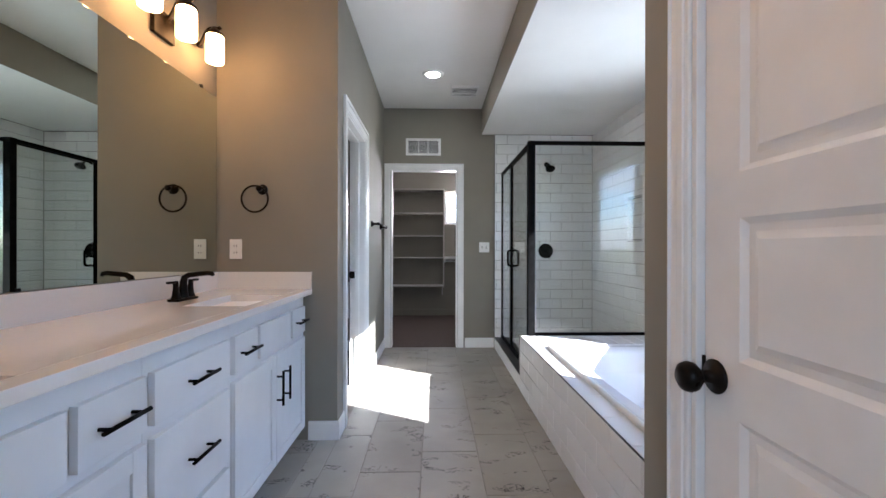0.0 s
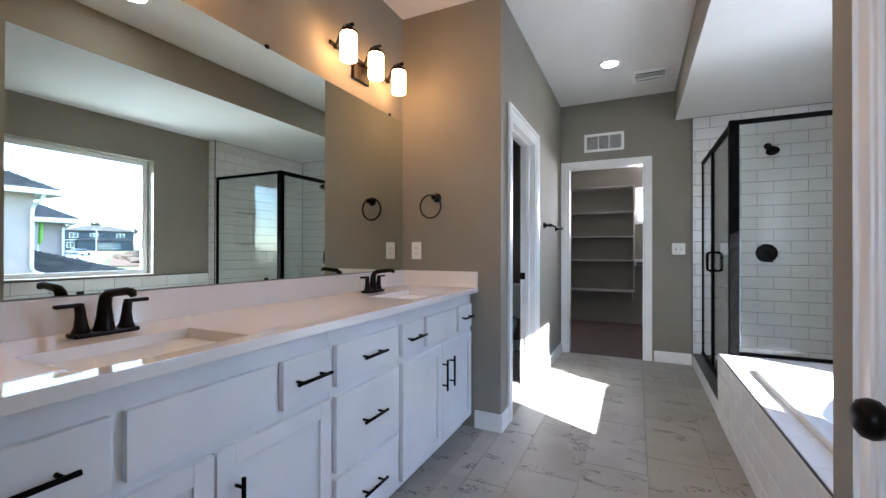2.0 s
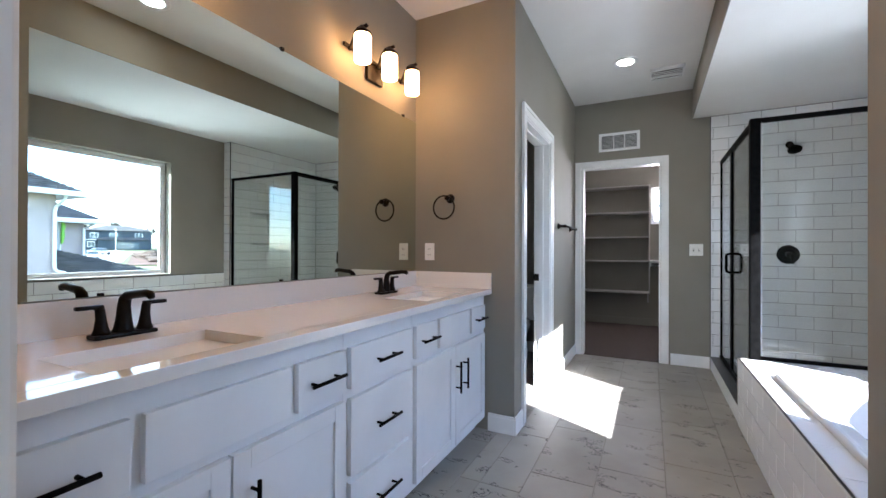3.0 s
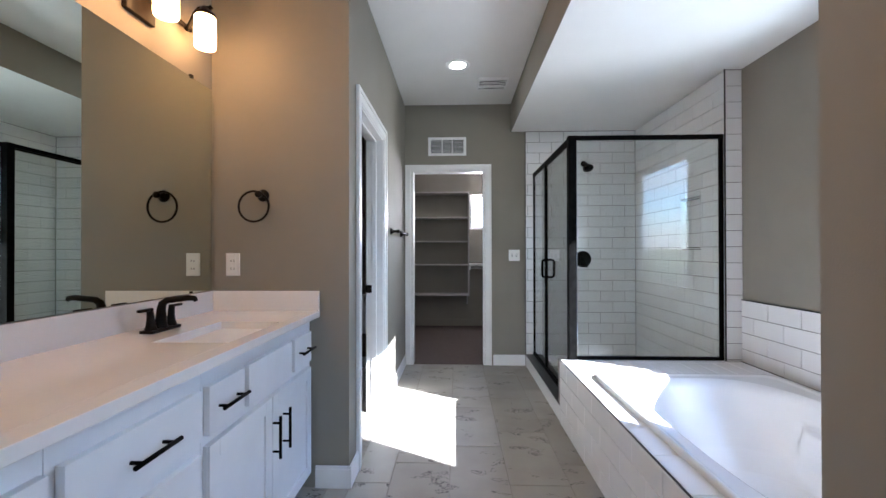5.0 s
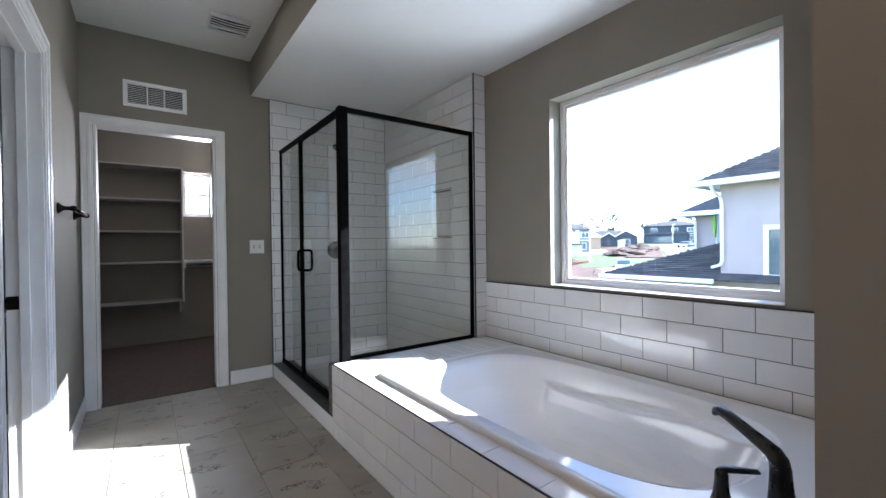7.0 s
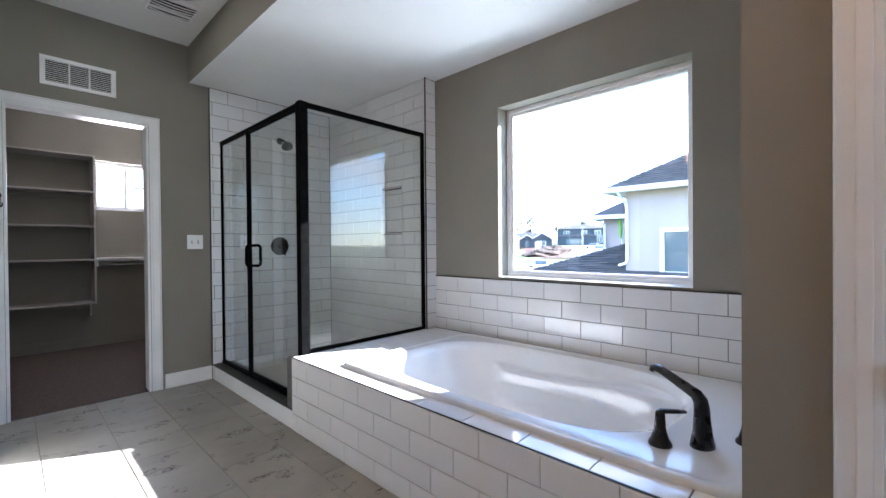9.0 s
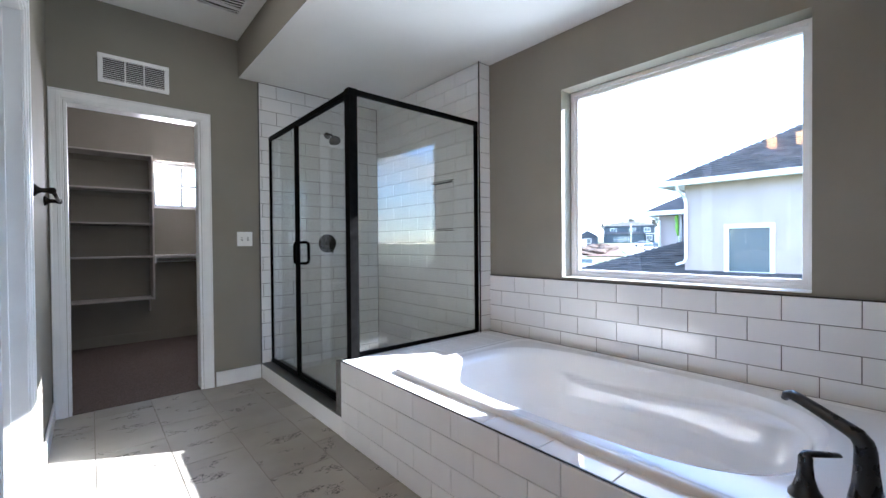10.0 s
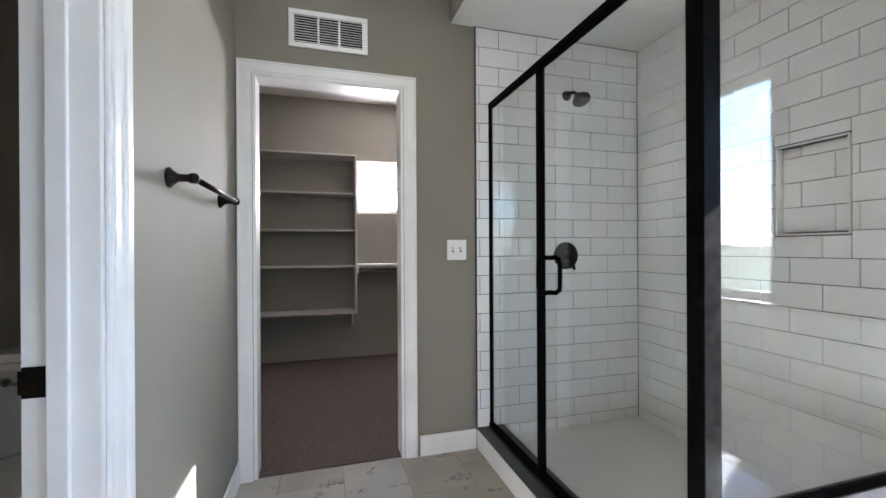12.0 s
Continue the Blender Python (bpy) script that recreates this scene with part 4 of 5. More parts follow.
part("wall", boxes(((-6, -4, 0), (6, 4, 3.2))), TEAL_SIDING, farbarn)
part("roof", gable(bmesh.new(), -6, 6, -4, 4, 3.2, 1.6), SHING2, farbarn)

# street things
CARW = shader("white_car_paint", (0.7, 0.7, 0.7), 0.25, coat=0.6)
CARD = shader("grey_car_paint", (0.10, 0.11, 0.12), 0.25, coat=0.6)
RUBBER = shader("tyre_rubber", (0.02, 0.02, 0.02), 0.8)


def car(x, y, turn, mat, label, kind="parked_car", bed=False):
    c = thing(kind, (x, y, ground_z(x, y) + 0.12), label, "car", rz=turn)
    part("body", boxes(((-2.3, -0.9, 0.35), (2.3, 0.9, 0.95)), bevel=0.12), mat, c)
    cab = boxes(((-0.9 if bed else -1.5, -0.78, 0.93), (1.1, 0.78, 1.5)), bevel=0.18)
    part("cabin", cab, FARGLASS, c)
    part("roof", boxes(((-0.6 if bed else -1.2, -0.7, 1.49), (0.8, 0.7, 1.56)), bevel=0.03), mat, c)
    for wx in (-1.45, 1.45):
        for wy in (-0.92, 0.70):
            part("wheel", lathe([(0.30, 0), (0.34, 0.03), (0.34, 0.19), (0.30, 0.22)], 20, "y", (wx, wy, 0.34)), RUBBER, c)


car(50, 30.5, 25, CARW, "white pickup truck parked by the soil plot", "pickup_truck", True)
car(112, 50, 70, CARW, "white car parked in front of the slate house")
car(100, 43.5, 20, CARW, "white car parked on the street")
car(107, 44.5, 15, CARD, "dark grey car parked on the street")
tagged(part("stacked_lumber", boxes(((-1.8, -0.5, 0), (1.8, 0.5, 0.45)), ((-1.6, -0.45, 0.45), (1.5, 0.4, 0.8)), bevel=0.02), TAN_SIDING, None, "tan stack of lumber beside the white truck", at=(46, 30.5, ground_z(46, 30.5))), category="lumber stack")
pole = thing("utility_post", (60.5, 42.8, ground_z(60.5, 42.8)), "white utility post braced at its foot beside the lawn", "post")
part("post", lathe([(0.12, 0), (0.10, 5.0), (0.02, 5.1)], 10), TRIM, pole)
part("brace", tube([(-0.8, 0, 0), (0, 0, 1.6), (0.8, 0, 0)], 0.05, 6), TRIM, pole)
lamp_p = thing("street_post", (118, 56, ground_z(118, 56)), "pale street lamp post before the slate house", "street lamp")
part("post", lathe([(0.11, 0), (0.08, 6.0), (0.02, 6.1)], 10), CHROME, lamp_p)
part("head", boxes(((-0.1, -0.5, 6.0), (0.1, 0.3, 6.15)), bevel=0.03), CHROME, lamp_p)
tagged(part("site_toilet", boxes(((-0.6, -0.6, 0), (0.6, 0.6, 2.3)), ((-0.65, -0.65, 2.3), (0.65, 0.65, 2.5)), bevel=0.05), CARW, None, "white site cabin standing on the soil plot", at=(99, 60, ground_z(99, 60))), category="site cabin")

# the neighbour's house
nh = thing("neighbour_house", (12.8, 0, -3.2), "pale stucco neighbouring house with grey shingle roofs and white gutters", "house")
HX = 0.0
part("wall", boxes(((0, -2.2, 0), (7, 3.86, 5.98)), ((0, 4.9, 0), (7, 5.92, 5.98)), ((0, 3.86, 0), (7, 4.9, 3.4)), ((0, 3.86, 4.70), (7, 4.9, 5.98)), ((3.2, 5.92, 0), (9, 7.9, 5.4))), STUCCO, nh)
ww = part("window", boxes(((-0.02, 3.83, 3.37), (0.06, 3.94, 4.77)), ((-0.02, 4.83, 3.37), (0.06, 4.94, 4.77)), ((-0.02, 3.94, 4.65), (0.06, 4.83, 4.77)), ((-0.02, 3.94, 3.37), (0.06, 4.83, 3.49))), TRIM, nh, "white window frame")
part("pane", boxes(((0.045, 3.94, 3.49), (0.055, 4.83, 4.65))), FARGLASS, ww, "dark reflecting window glass")


def shingles(name, corner, along, up, cols, rows, w, hgt, trim, parent):
    """Courses of shingles on a roof plane; trim(u, v) tells how much of a course lies on the plane."""
    bm = bmesh.new()
    n_ = along.cross(up).normalized()
    if n_.z < 0:
        n_ = -n_
    rnd_ = random.Random(4)
    for r in range(rows):
        lo, hi_ = trim(r * hgt)
        c = lo - (r % 2) * w / 2
        while c < hi_:
            ww_ = w * rnd_.choice((0.5, 1, 1, 1.5))
            a, b = max(c, lo), min(c + ww_ - 0.01, hi_)
            if b - a > 0.03:
                t0 = 0.012 + rnd_.random() * 0.012
                p = corner + along * a + up * (r * hgt)
                q = corner + along * b + up * (r * hgt)
                v = [bm.verts.new(x) for x in (p + n_ * t0, q + n_ * t0, q + up * (hgt + 0.02) + n_ * 0.004, p + up * (hgt + 0.02) + n_ * 0.004)]
                bm.faces.new(v)
                w_ = [bm.verts.new(x) for x in (p, q)]
                bm.faces.new((w_[0], w_[1], v[1], v[0]))
            c += ww_
    return part(name, bm, SHINGI, parent, kind="stuff")


SHINGI = shader("laid_shingle", rough=0.9)
ni, li = SHINGI.node_tree.nodes, SHINGI.node_tree.links
g_ = ni.new("ShaderNodeNewGeometry")
ra = ni.new("ShaderNodeValToRGB")
ra.color_ramp.elements[0].color, ra.color_ramp.elements[1].color = (0.018, 0.018, 0.020, 1), (0.070, 0.066, 0.064, 1)
li.new(g_.outputs["Random Per Island"], ra.inputs[0])
li.new(ra.outputs[0], ni["Principled BSDF"].inputs["Base Color"])

# upper hip roof: eaves 0.45 m out, rising eastward and southward
EZ, PITCH = 5.98, 0.58
upper = hip(bmesh.new(), 0, 11, -2.2, 5.92, EZ, PITCH * 4.51, 0.45, 0.05)
part("roof", upper, SHING, nh)
sl = Vector((1, 0, PITCH)).normalized()
span = 5.92 + 0.45 + 2.2 + 0.45
shingles("roof_shingles", Vector((-0.45, -2.65, EZ + 0.055)), Vector((0, 1, 0)), sl, 0, 32, 0.32, 0.15, lambda v: (v * sl.x, span - v * sl.x), nh)
part("gutter", boxes(((-0.60, -2.75, EZ - 0.10), (-0.45, 6.47, EZ + 0.05)), ((-0.45, 6.37, EZ - 0.10), (7, 6.50, EZ + 0.05)), bevel=0.02), TRIM, nh, "white eaves gutter")
part("soffit_board", boxes(((-0.45, -2.6, EZ - 0.05), (0, 6.35, EZ - 0.005)), ((0, 5.93, EZ - 0.05), (7, 6.35, EZ - 0.005))), TRIM, nh)
part("downspout", tube([(-0.5, 5.98, EZ - 0.08), (-0.40, 5.96, EZ - 0.22), (-0.08, 5.90, EZ - 0.40), (-0.06, 5.87, EZ - 0.55), (-0.06, 5.87, 3.80), (-0.08, 5.93, 3.70), (-0.16, 6.1, 3.64)], 0.05, 4), TRIM, nh, "white downspout")
part("roof", hip(hip(bmesh.new(), 3.2, 12, 5.0, 7.9, 5.4, 1.1, 0.4, 0.05), 4.5, 12, 4.0, 7.1, 5.95, 1.2, 0.4, 0.05), SHING, nh)
part("gutter", boxes(((2.66, 4.6, 5.28), (2.80, 8.4, 5.44)), ((2.8, 8.28, 5.28), (12, 8.42, 5.44)), bevel=0.02), TRIM, nh, "white eaves gutter")
part("downspout", tube([(2.75, 8.1, 5.3), (3.1, 7.85, 5.1), (3.12, 7.85, 3.2)], 0.05, 4), TRIM, nh)
part("downspout", tube([(3.10, 7.143, 5.30), (3.13, 7.143, 5.18), (3.13, 7.143, 4.20)], 0.065, 4), TRIM, nh, "white downspout")
LIME = varied(shader("lime_plastic", rough=0.5), (0.16, 0.40, 0.04), (0.26, 0.55, 0.08), 8.0)
wrap = tube([(0.0, 0.0, 0.0), (-0.01, 0.01, 0.12), (0.0, 0.03, 0.30), (-0.02, 0.02, 0.48), (0.0, 0.05, 0.62), (-0.01, 0.02, 0.74), (0.0, 0.0, 0.84)], 0.1, 14, 0.7, [0.03, 0.06, 0.075, 0.06, 0.08, 0.06, 0.025])
for v in wrap.verts:
    v.co += Vector((0.0, 1.0, 0.3)) * 0.03 * noise.noise(v.co * 9.0)
tagged(part("plastic_wrap", wrap, LIME, None, "bright lime green plastic bundle hung beside the white downspout", True, at=(15.88, 7.20, 1.32)), category="plastic bundle")
# lower roof of the garage wing
GX0, GY1, GZ = -0.4, 9.3, 3.28
lowr = bmesh.new()
lowr = hip(lowr, GX0 + 0.4, 9, 2.5, GY1 - 0.4, GZ, 1.35, 0.4, 0.05)
part("wall", boxes(((GX0 + 0.5, 5.93, 0), (8.8, GY1 - 0.5, GZ - 0.02))), STUCCO, nh)
part("roof", lowr, SHING, nh)
w_half = (GY1 - 2.1) / 2
sl2 = Vector((1, 0, 1.35 / w_half)).normalized()
shingles("roof_shingles", Vector((GX0, 5.93, GZ + 0.055)), Vector((0, 1, 0)), sl2, 0, 22, 0.32, 0.15, lambda v: (0.0, GY1 - 5.93 - v * sl2.x), nh)
part("gutter", boxes(((GX0 - 0.13, 5.93, GZ - 0.08), (GX0 - 0.005, GY1 + 0.1, GZ + 0.05)), bevel=0.02), TRIM, nh, "white eaves gutter")

# the shower
PX, PY = 0.79, 3.585
curb = structure("shower_curb", boxes(((XC, PY - 0.025, 0), (0.86, YN, 0.112))), TILE, "white tiled shower curb with a dark metal cap", "shower curb")
structure("curb_cap", boxes(((XC - 0.003, PY - 0.027, 0.1125), (0.862, YN - 0.012, 0.120)), bevel=0.0015), shader("brushed_dark_trim", (0.09, 0.088, 0.085), 0.35, 0.7), "dark brushed metal strip on the curb", "trim")
structure("shower_pan", boxes(((0.862, PY + 0.06, 0.0), (XS, YN, 0.05)), bevel=0.004), shader("pan_acrylic", (0.60, 0.585, 0.54), 0.35), "off-white shower pan", "shower pan")

enc = thing("shower_enclosure", (PX, PY, 0.12), "black-framed clear glass shower enclosure on the tiled curb and tub deck", "shower enclosure")
ZTOP = 2.0 - 0.12
fr = bmesh.new()
part("corner_post", boxes(((-0.029, -0.027, 0.0), (0.027, 0.027, ZTOP)), bevel=0.003), BLACK, enc)
part("head_rail", boxes(((-0.014, 0.0, ZTOP - 0.028), (0.014, YN - PY - 0.012, ZTOP + 0.002)), bevel=0.003), BLACK, enc)
part("head_rail", boxes(((0.0, -0.014, ZTOP - 0.028), (XS - PX - 0.003, 0.014, ZTOP + 0.002)), bevel=0.003), BLACK, enc)
part("sill_rail", boxes(((-0.016, 0.022, 0.0), (0.016, YN - PY - 0.012, 0.022)), bevel=0.003), BLACK, enc)
part("sill_rail", boxes(((0.022, -0.012, DECK - 0.12), (XS - PX - 0.003, 0.012, DECK - 0.12 + 0.022)), bevel=0.003), BLACK, enc)
part("wall_channel", boxes(((-0.011, YN - PY - 0.022, 0.0), (0.011, YN - PY - 0.011, ZTOP))), BLACK, enc)
part("wall_channel", boxes(((XS - PX - 0.026, -0.012, DECK - 0.12), (XS - PX - 0.003, 0.012, ZTOP)), bevel=0.002), BLACK, enc)
MY = 4.415 - PY
part("seal_strip", boxes(((0.0275, -0.006, DECK - 0.096), (0.036, 0.006, ZTOP - 0.03))), shader("clear_vinyl_seal", (0.42, 0.43, 0.43), 0.35), enc, "pale clear vinyl seal strip")
part("mullion", boxes(((-0.013, MY - 0.016, 0.0), (0.013, MY + 0.016, ZTOP)), bevel=0.003), BLACK, enc)
part("side_glass", boxes(((-0.003, MY + 0.016, 0.022), (0.003, YN - PY - 0.02, ZTOP - 0.026))), GLASS, enc, "clear fixed glass panel")
part("end_glass", boxes(((0.022, -0.003, DECK - 0.10), (XS - PX - 0.025, 0.003, ZTOP - 0.026))), GLASS, enc, "clear fixed glass panel")
dr = part("door", boxes(((-0.003, 0.034, 0.036), (0.003, MY - 0.028, ZTOP - 0.036))), GLASS, enc, "clear glass shower door")
df = bmesh.new()
for a, b in (((-0.009, 0.024, 0.026), (0.009, 0.036, ZTOP - 0.030)), ((-0.009, MY - 0.030, 0.026), (0.009, MY - 0.018, ZTOP - 0.030)), ((-0.009, 0.036, 0.026), (0.009, MY - 0.030, 0.040)), ((-0.009, 0.036, ZTOP - 0.042), (0.009, MY - 0.030, ZTOP - 0.030))):
    box(df, a, b, 0.002, 1)
part("door_frame", df, BLACK, dr, "slim black door frame")
HY, HZ = MY - 0.075, 0.92
for s in (-1, 1):
    part("handle", tube([(0, HY, HZ - 0.075), (s * 0.03, HY, HZ - 0.078), (s * 0.048, HY, HZ - 0.068), (s * 0.052, HY, HZ - 0.05), (s * 0.052, HY, HZ + 0.05), (s * 0.048, HY, HZ + 0.068), (s * 0.03, HY, HZ + 0.078), (0, HY, HZ + 0.075)], 0.0105, 14), BLACK, dr, "matte black D-shaped pull", True)

sh = thing("wall_shower", (1.30, YN - 0.012, 2.10), "dark bronze shower head and arm on the white tile", "shower head")
part("flange", lathe([(0.03, 0), (0.03, -0.006), (0.014, -0.012)], 24, "y"), BLACK, sh, smooth=True)
part("arm", tube([(0, 0, 0), (0, -0.05, 0.002), (0, -0.09, -0.012), (0, -0.125, -0.045)], 0.0095, 12), BLACK, sh, smooth=True)
hd = part("head", lathe([(0.012, 0.03), (0.016, 0.012), (0.045, -0.005), (0.052, -0.018), (0.050, -0.026)], 32), BLACK, sh, "round shower head", True)
hd.location, hd.rotation_euler = (0, -0.145, -0.06), (radians(-32), 0, 0)

vl = thing("shower_valve", (1.29, YN - 0.012, 1.11), "dark round shower valve trim with a lever on white tile", "shower valve")
part("escutcheon", lathe([(0.084, 0.0), (0.085, -0.005), (0.078, -0.010), (0.03, -0.014)], 40, "y"), BLACK, vl, smooth=True)
part("hub", lathe([(0.026, -0.012), (0.024, -0.045), (0.02, -0.055)], 24, "y"), BLACK, vl, smooth=True)
part("lever", tube([(0, -0.046, 0), (0.012, -0.05, -0.035), (0.028, -0.052, -0.085)], 0.009, 12), BLACK, vl, smooth=True)

# the tub and its deck
deck_core = boxes(((XC + 0.004, YP, 0), (0.845, PY + 0.055, DECK - 0.011)), ((0.845, 3.20, 0), (XR, PY + 0.055, DECK - 0.011)), ((0.845, YP, 0), (XR, 1.42, DECK - 0.011)), ((1.86, 1.42, 0), (XR, 3.20, DECK - 0.011)))
structure("tub_deck", deck_core, GROUT, "grouted core of the tiled tub deck", "tub deck")

TX0, TX1, TY0, TY1 = 0.805, 1.87, 1.36, 3.20
tub = thing("bathtub", ((TX0 + TX1) / 2, (TY0 + TY1) / 2, DECK), "white drop-in acrylic soaking tub in the tiled deck", "bathtub")
bm = bmesh.new()
hw, hl = (TX1 - TX0) / 2, (TY1 - TY0) / 2
N = 96
spec = ((hw, hl, 0.06, 0.0, 0, 0), (hw, hl, 0.06, 0.014, 0, 0), (hw - 0.006, hl - 0.006, 0.07, 0.020, 0, 0), (hw - 0.022, hl - 0.022, 0.1, 0.022, 0, 0), (hw - 0.03, hl - 0.03, 0.12, 0.016, 0, 0), (hw - 0.045, hl - 0.05, 0.16, 0.015, 0, 0),
        (hw - 0.085, hl - 0.16, 0.62, 0.013, 0, 0.09), (hw - 0.098, hl - 0.18, 0.66, 0.004, 0, 0.09), (hw - 0.108, hl - 0.20, 0.68, -0.02, 0, 0.085), (hw - 0.135, hl - 0.25, 0.7, -0.14, 0, 0.07), (hw - 0.165, hl - 0.33, 0.72, -0.28, 0, 0.04), (hw - 0.22, hl - 0.40, 0.75, -0.365, 0, 0.02), (hw - 0.33, hl - 0.5, 0.8, -0.385, 0, 0), (0.06, 0.1, 1.0, -0.39, 0, 0))
rings = []
for w, l, e, z, dx, dy in spec:
    ring = []
    for i in range(N):
        a = 2 * math.pi * (i + 0.5) / N
        ca, sa = math.cos(a), math.sin(a)
        ring.append(bm.verts.new((w * math.copysign(abs(ca) ** e, ca) + dx, l * math.copysign(abs(sa) ** e, sa) + dy, z)))
    rings.append(ring)
coords = [[v.co.copy() for v in ring] for ring in rings]
bm.free()


def ledge(y):
    """Height of the armrest's edge along the basin."""
    return float(np.interp(y, (-0.62, -0.45, -0.3, -0.1, 0.1, 0.25, 0.38, 0.5), (-0.03, -0.035, -0.05, -0.08, -0.105, -0.11, -0.10, -0.085)))


def rested(p):
    t_ = max(0.0, min(1.0, (ledge(p.y) - p.z) / 0.012))
    on = max(0.0, min(1.0, (0.50 - p.y) / 0.08)) * max(0.0, min(1.0, (p.y + 0.62) / 0.15))
    fade = max(0.0, min(1.0, (p.z + 0.34) / 0.16))
    side = max(0.0, min(1.0, (abs(p.x - 0.0) - 0.18) / 0.15))
    return Vector((p.x - math.copysign(0.075, p.x) * t_ * t_ * (3 - 2 * t_) * on * fade * side, p.y, p.z))


fine = []
for p, q in zip(coords[8:11], coords[9:12]):
    steps = max(1, round(abs(p[0].z - q[0].z) / 0.007))
    fine += [[rested(a.lerp(b, s / steps)) for a, b in zip(p, q)] for s in range(steps)]
coords = coords[:8] + fine + coords[11:]
for name, sel in (("rim", coords[:7]), ("basin", coords[6:])):
    bm = bmesh.new()
    vr = [[bm.verts.new(p) for p in ring] for ring in sel]
    for p, q in zip(vr, vr[1:]):
        for i in range(N):
            bm.faces.new((p[i], p[(i + 1) % N], q[(i + 1) % N], q[i]))
    if name == "basin":
        bm.faces.new(vr[-1])
    part(name, bm, TUBM, tub, smooth=True)
part("drain", lathe([(0.04, -0.386), (0.04, -0.380), (0.03, -0.378)], 24, at=(0.0, -0.45, 0)), CHROME, tub)

tf = thing("tub_faucet", (1.066, 1.503, DECK + 0.014), "satin black roman tub faucet standing on the white tub rim", "tub faucet", rz=-18)
part("spout", tube([(0, 0, 0), (0, 0, 0.012), (0, 0, 0.04), (0, 0.001, 0.085), (0, 0.002, 0.125), (0, 0.006, 0.145), (0, 0.018, 0.160), (0, 0.040, 0.170), (0, 0.085, 0.188), (0, 0.135, 0.208), (0, 0.158, 0.214), (0, 0.170, 0.210), (0, 0.176, 0.198)], 0.02, 24, 0.8, [0.043, 0.041, 0.034, 0.029, 0.0265, 0.025, 0.0225, 0.0205, 0.0185, 0.0175, 0.0170, 0.0150, 0.010]), SATIN, tf, smooth=True)
for hx, hy in ((-0.105, 0.075), (0.140, -0.066)):
    stem = tube([(hx, hy, 0), (hx, hy, 0.008), (hx, hy, 0.022), (hx, hy, 0.05), (hx, hy, 0.082), (hx, hy, 0.098), (hx + 0.004, hy, 0.108)], 0.02, 20, 1.0, [0.036, 0.035, 0.026, 0.0185, 0.0155, 0.0155, 0.011])
    lever = tube([(hx - 0.010, hy, 0.103), (hx + 0.01, hy, 0.106), (hx + 0.055, hy - 0.012, 0.100), (hx + 0.096, hy - 0.024, 0.095)], 0.012, 14, 0.55, [0.010, 0.014, 0.0125, 0.0105])
    part("handle", merge(stem, lever), SATIN, tf, "satin black lever handle", True)

# black metal edge trims
EDGE = shader("black_edge_trim", (0.03, 0.03, 0.03), 0.4, 0.5)
structure("tile_edge_trim", boxes(((XC - 0.002, YP + 0.002, DECK - 0.002), (XC + 0.004, PY - 0.025, DECK + 0.002)), ((XS - 0.006, PY - 0.031, DECK), (XS + 0.001, PY - 0.023, HS)), ((XR - 0.013, YP + 0.002, 0.856), (XR, PY - 0.028, 0.861)), ((XC - 0.003, YN - 0.012, 0.12), (XC + 0.001, YN, HS))), EDGE, "black metal tile edge trim", "trim")

# furred shower wall core
structure("wall_shower_side", boxes(((XS + 0.010, PY - 0.022, DECK), (XR, YN, 1.215)), ((XS + 0.010, PY - 0.022, 1.60), (XR, YN, HS)), ((XS + 0.010, PY - 0.022, 1.215), (XR, 3.855, 1.60)), ((XS + 0.010, 4.13, 1.215), (XR, YN, 1.60)), ((XS + 0.010, PY + 0.056, 0), (XR, YN, DECK)), ((XS + 0.049, 3.855, 1.215), (XR, 4.13, 1.60))), GROUT, "grout bed behind the shower tile", "wall")
structure("shower_back_bed", boxes(((XC, YN - 0.009, 0.0), (XS + 0.01, YN, HS))), GROUT, "grout bed behind the shower tile", "wall")
structure("tub_wall_bed", boxes(((XR - 0.009, YP, DECK - 0.01), (XR, PY - 0.022, 0.857))), GROUT, "grout bed behind the tub wainscot tile", "wall")
structure("apron_bed", boxes(((XC, YP, 0), (XC + 0.004, PY - 0.03, DECK - 0.012))), GROUT, "grout bed behind the apron tile", "wall")

# wall and floor tiles, one by one
MESHES = {}


def tile_mesh(kind, du, dv, th, mat):
    """A tile in the y-z, x-z or x-y plane with eased edges; alike sizes share a mesh."""
    key = (kind, round(du, 3), round(dv, 3))
    if key not in MESHES:
        e = 0.0012
        base = [(0, 0), (du, 0), (du, dv), (0, dv)]
        top = [(e, e), (du - e, e), (du - e, dv - e), (e, dv - e)]
        def at(p, d):
            return {"x": (d, p[0], p[1]), "y": (p[0], d, p[1]), "z": (p[0], p[1], d)}[kind[1]]
        s = -1 if kind[0] == "-" else 1
        vs = [at(p, 0) for p in base] + [at(p, s * (th - e)) for p in base] + [at(p, s * th) for p in top]
        fs = [(8, 9, 10, 11)] + [(a + i, a + (i + 1) % 4, b + (i + 1) % 4, b + i) for a, b in ((0, 4), (4, 8)) for i in range(4)]
        me = bpy.data.meshes.new("tile")
        me.from_pydata(vs, [], fs)
        bt = bmesh.new()
        bt.from_mesh(me)
        bmesh.ops.recalc_face_normals(bt, faces=bt.faces)
        f = max(bt.faces, key=lambda q: q.calc_area())
        if f.normal["xyz".index(kind[1])] * s < 0:
            bmesh.ops.reverse_faces(bt, faces=bt.faces)
        bt.to_mesh(me)
        bt.free()
        me.materials.append(mat)
        MESHES[key] = me
    return MESHES[key]


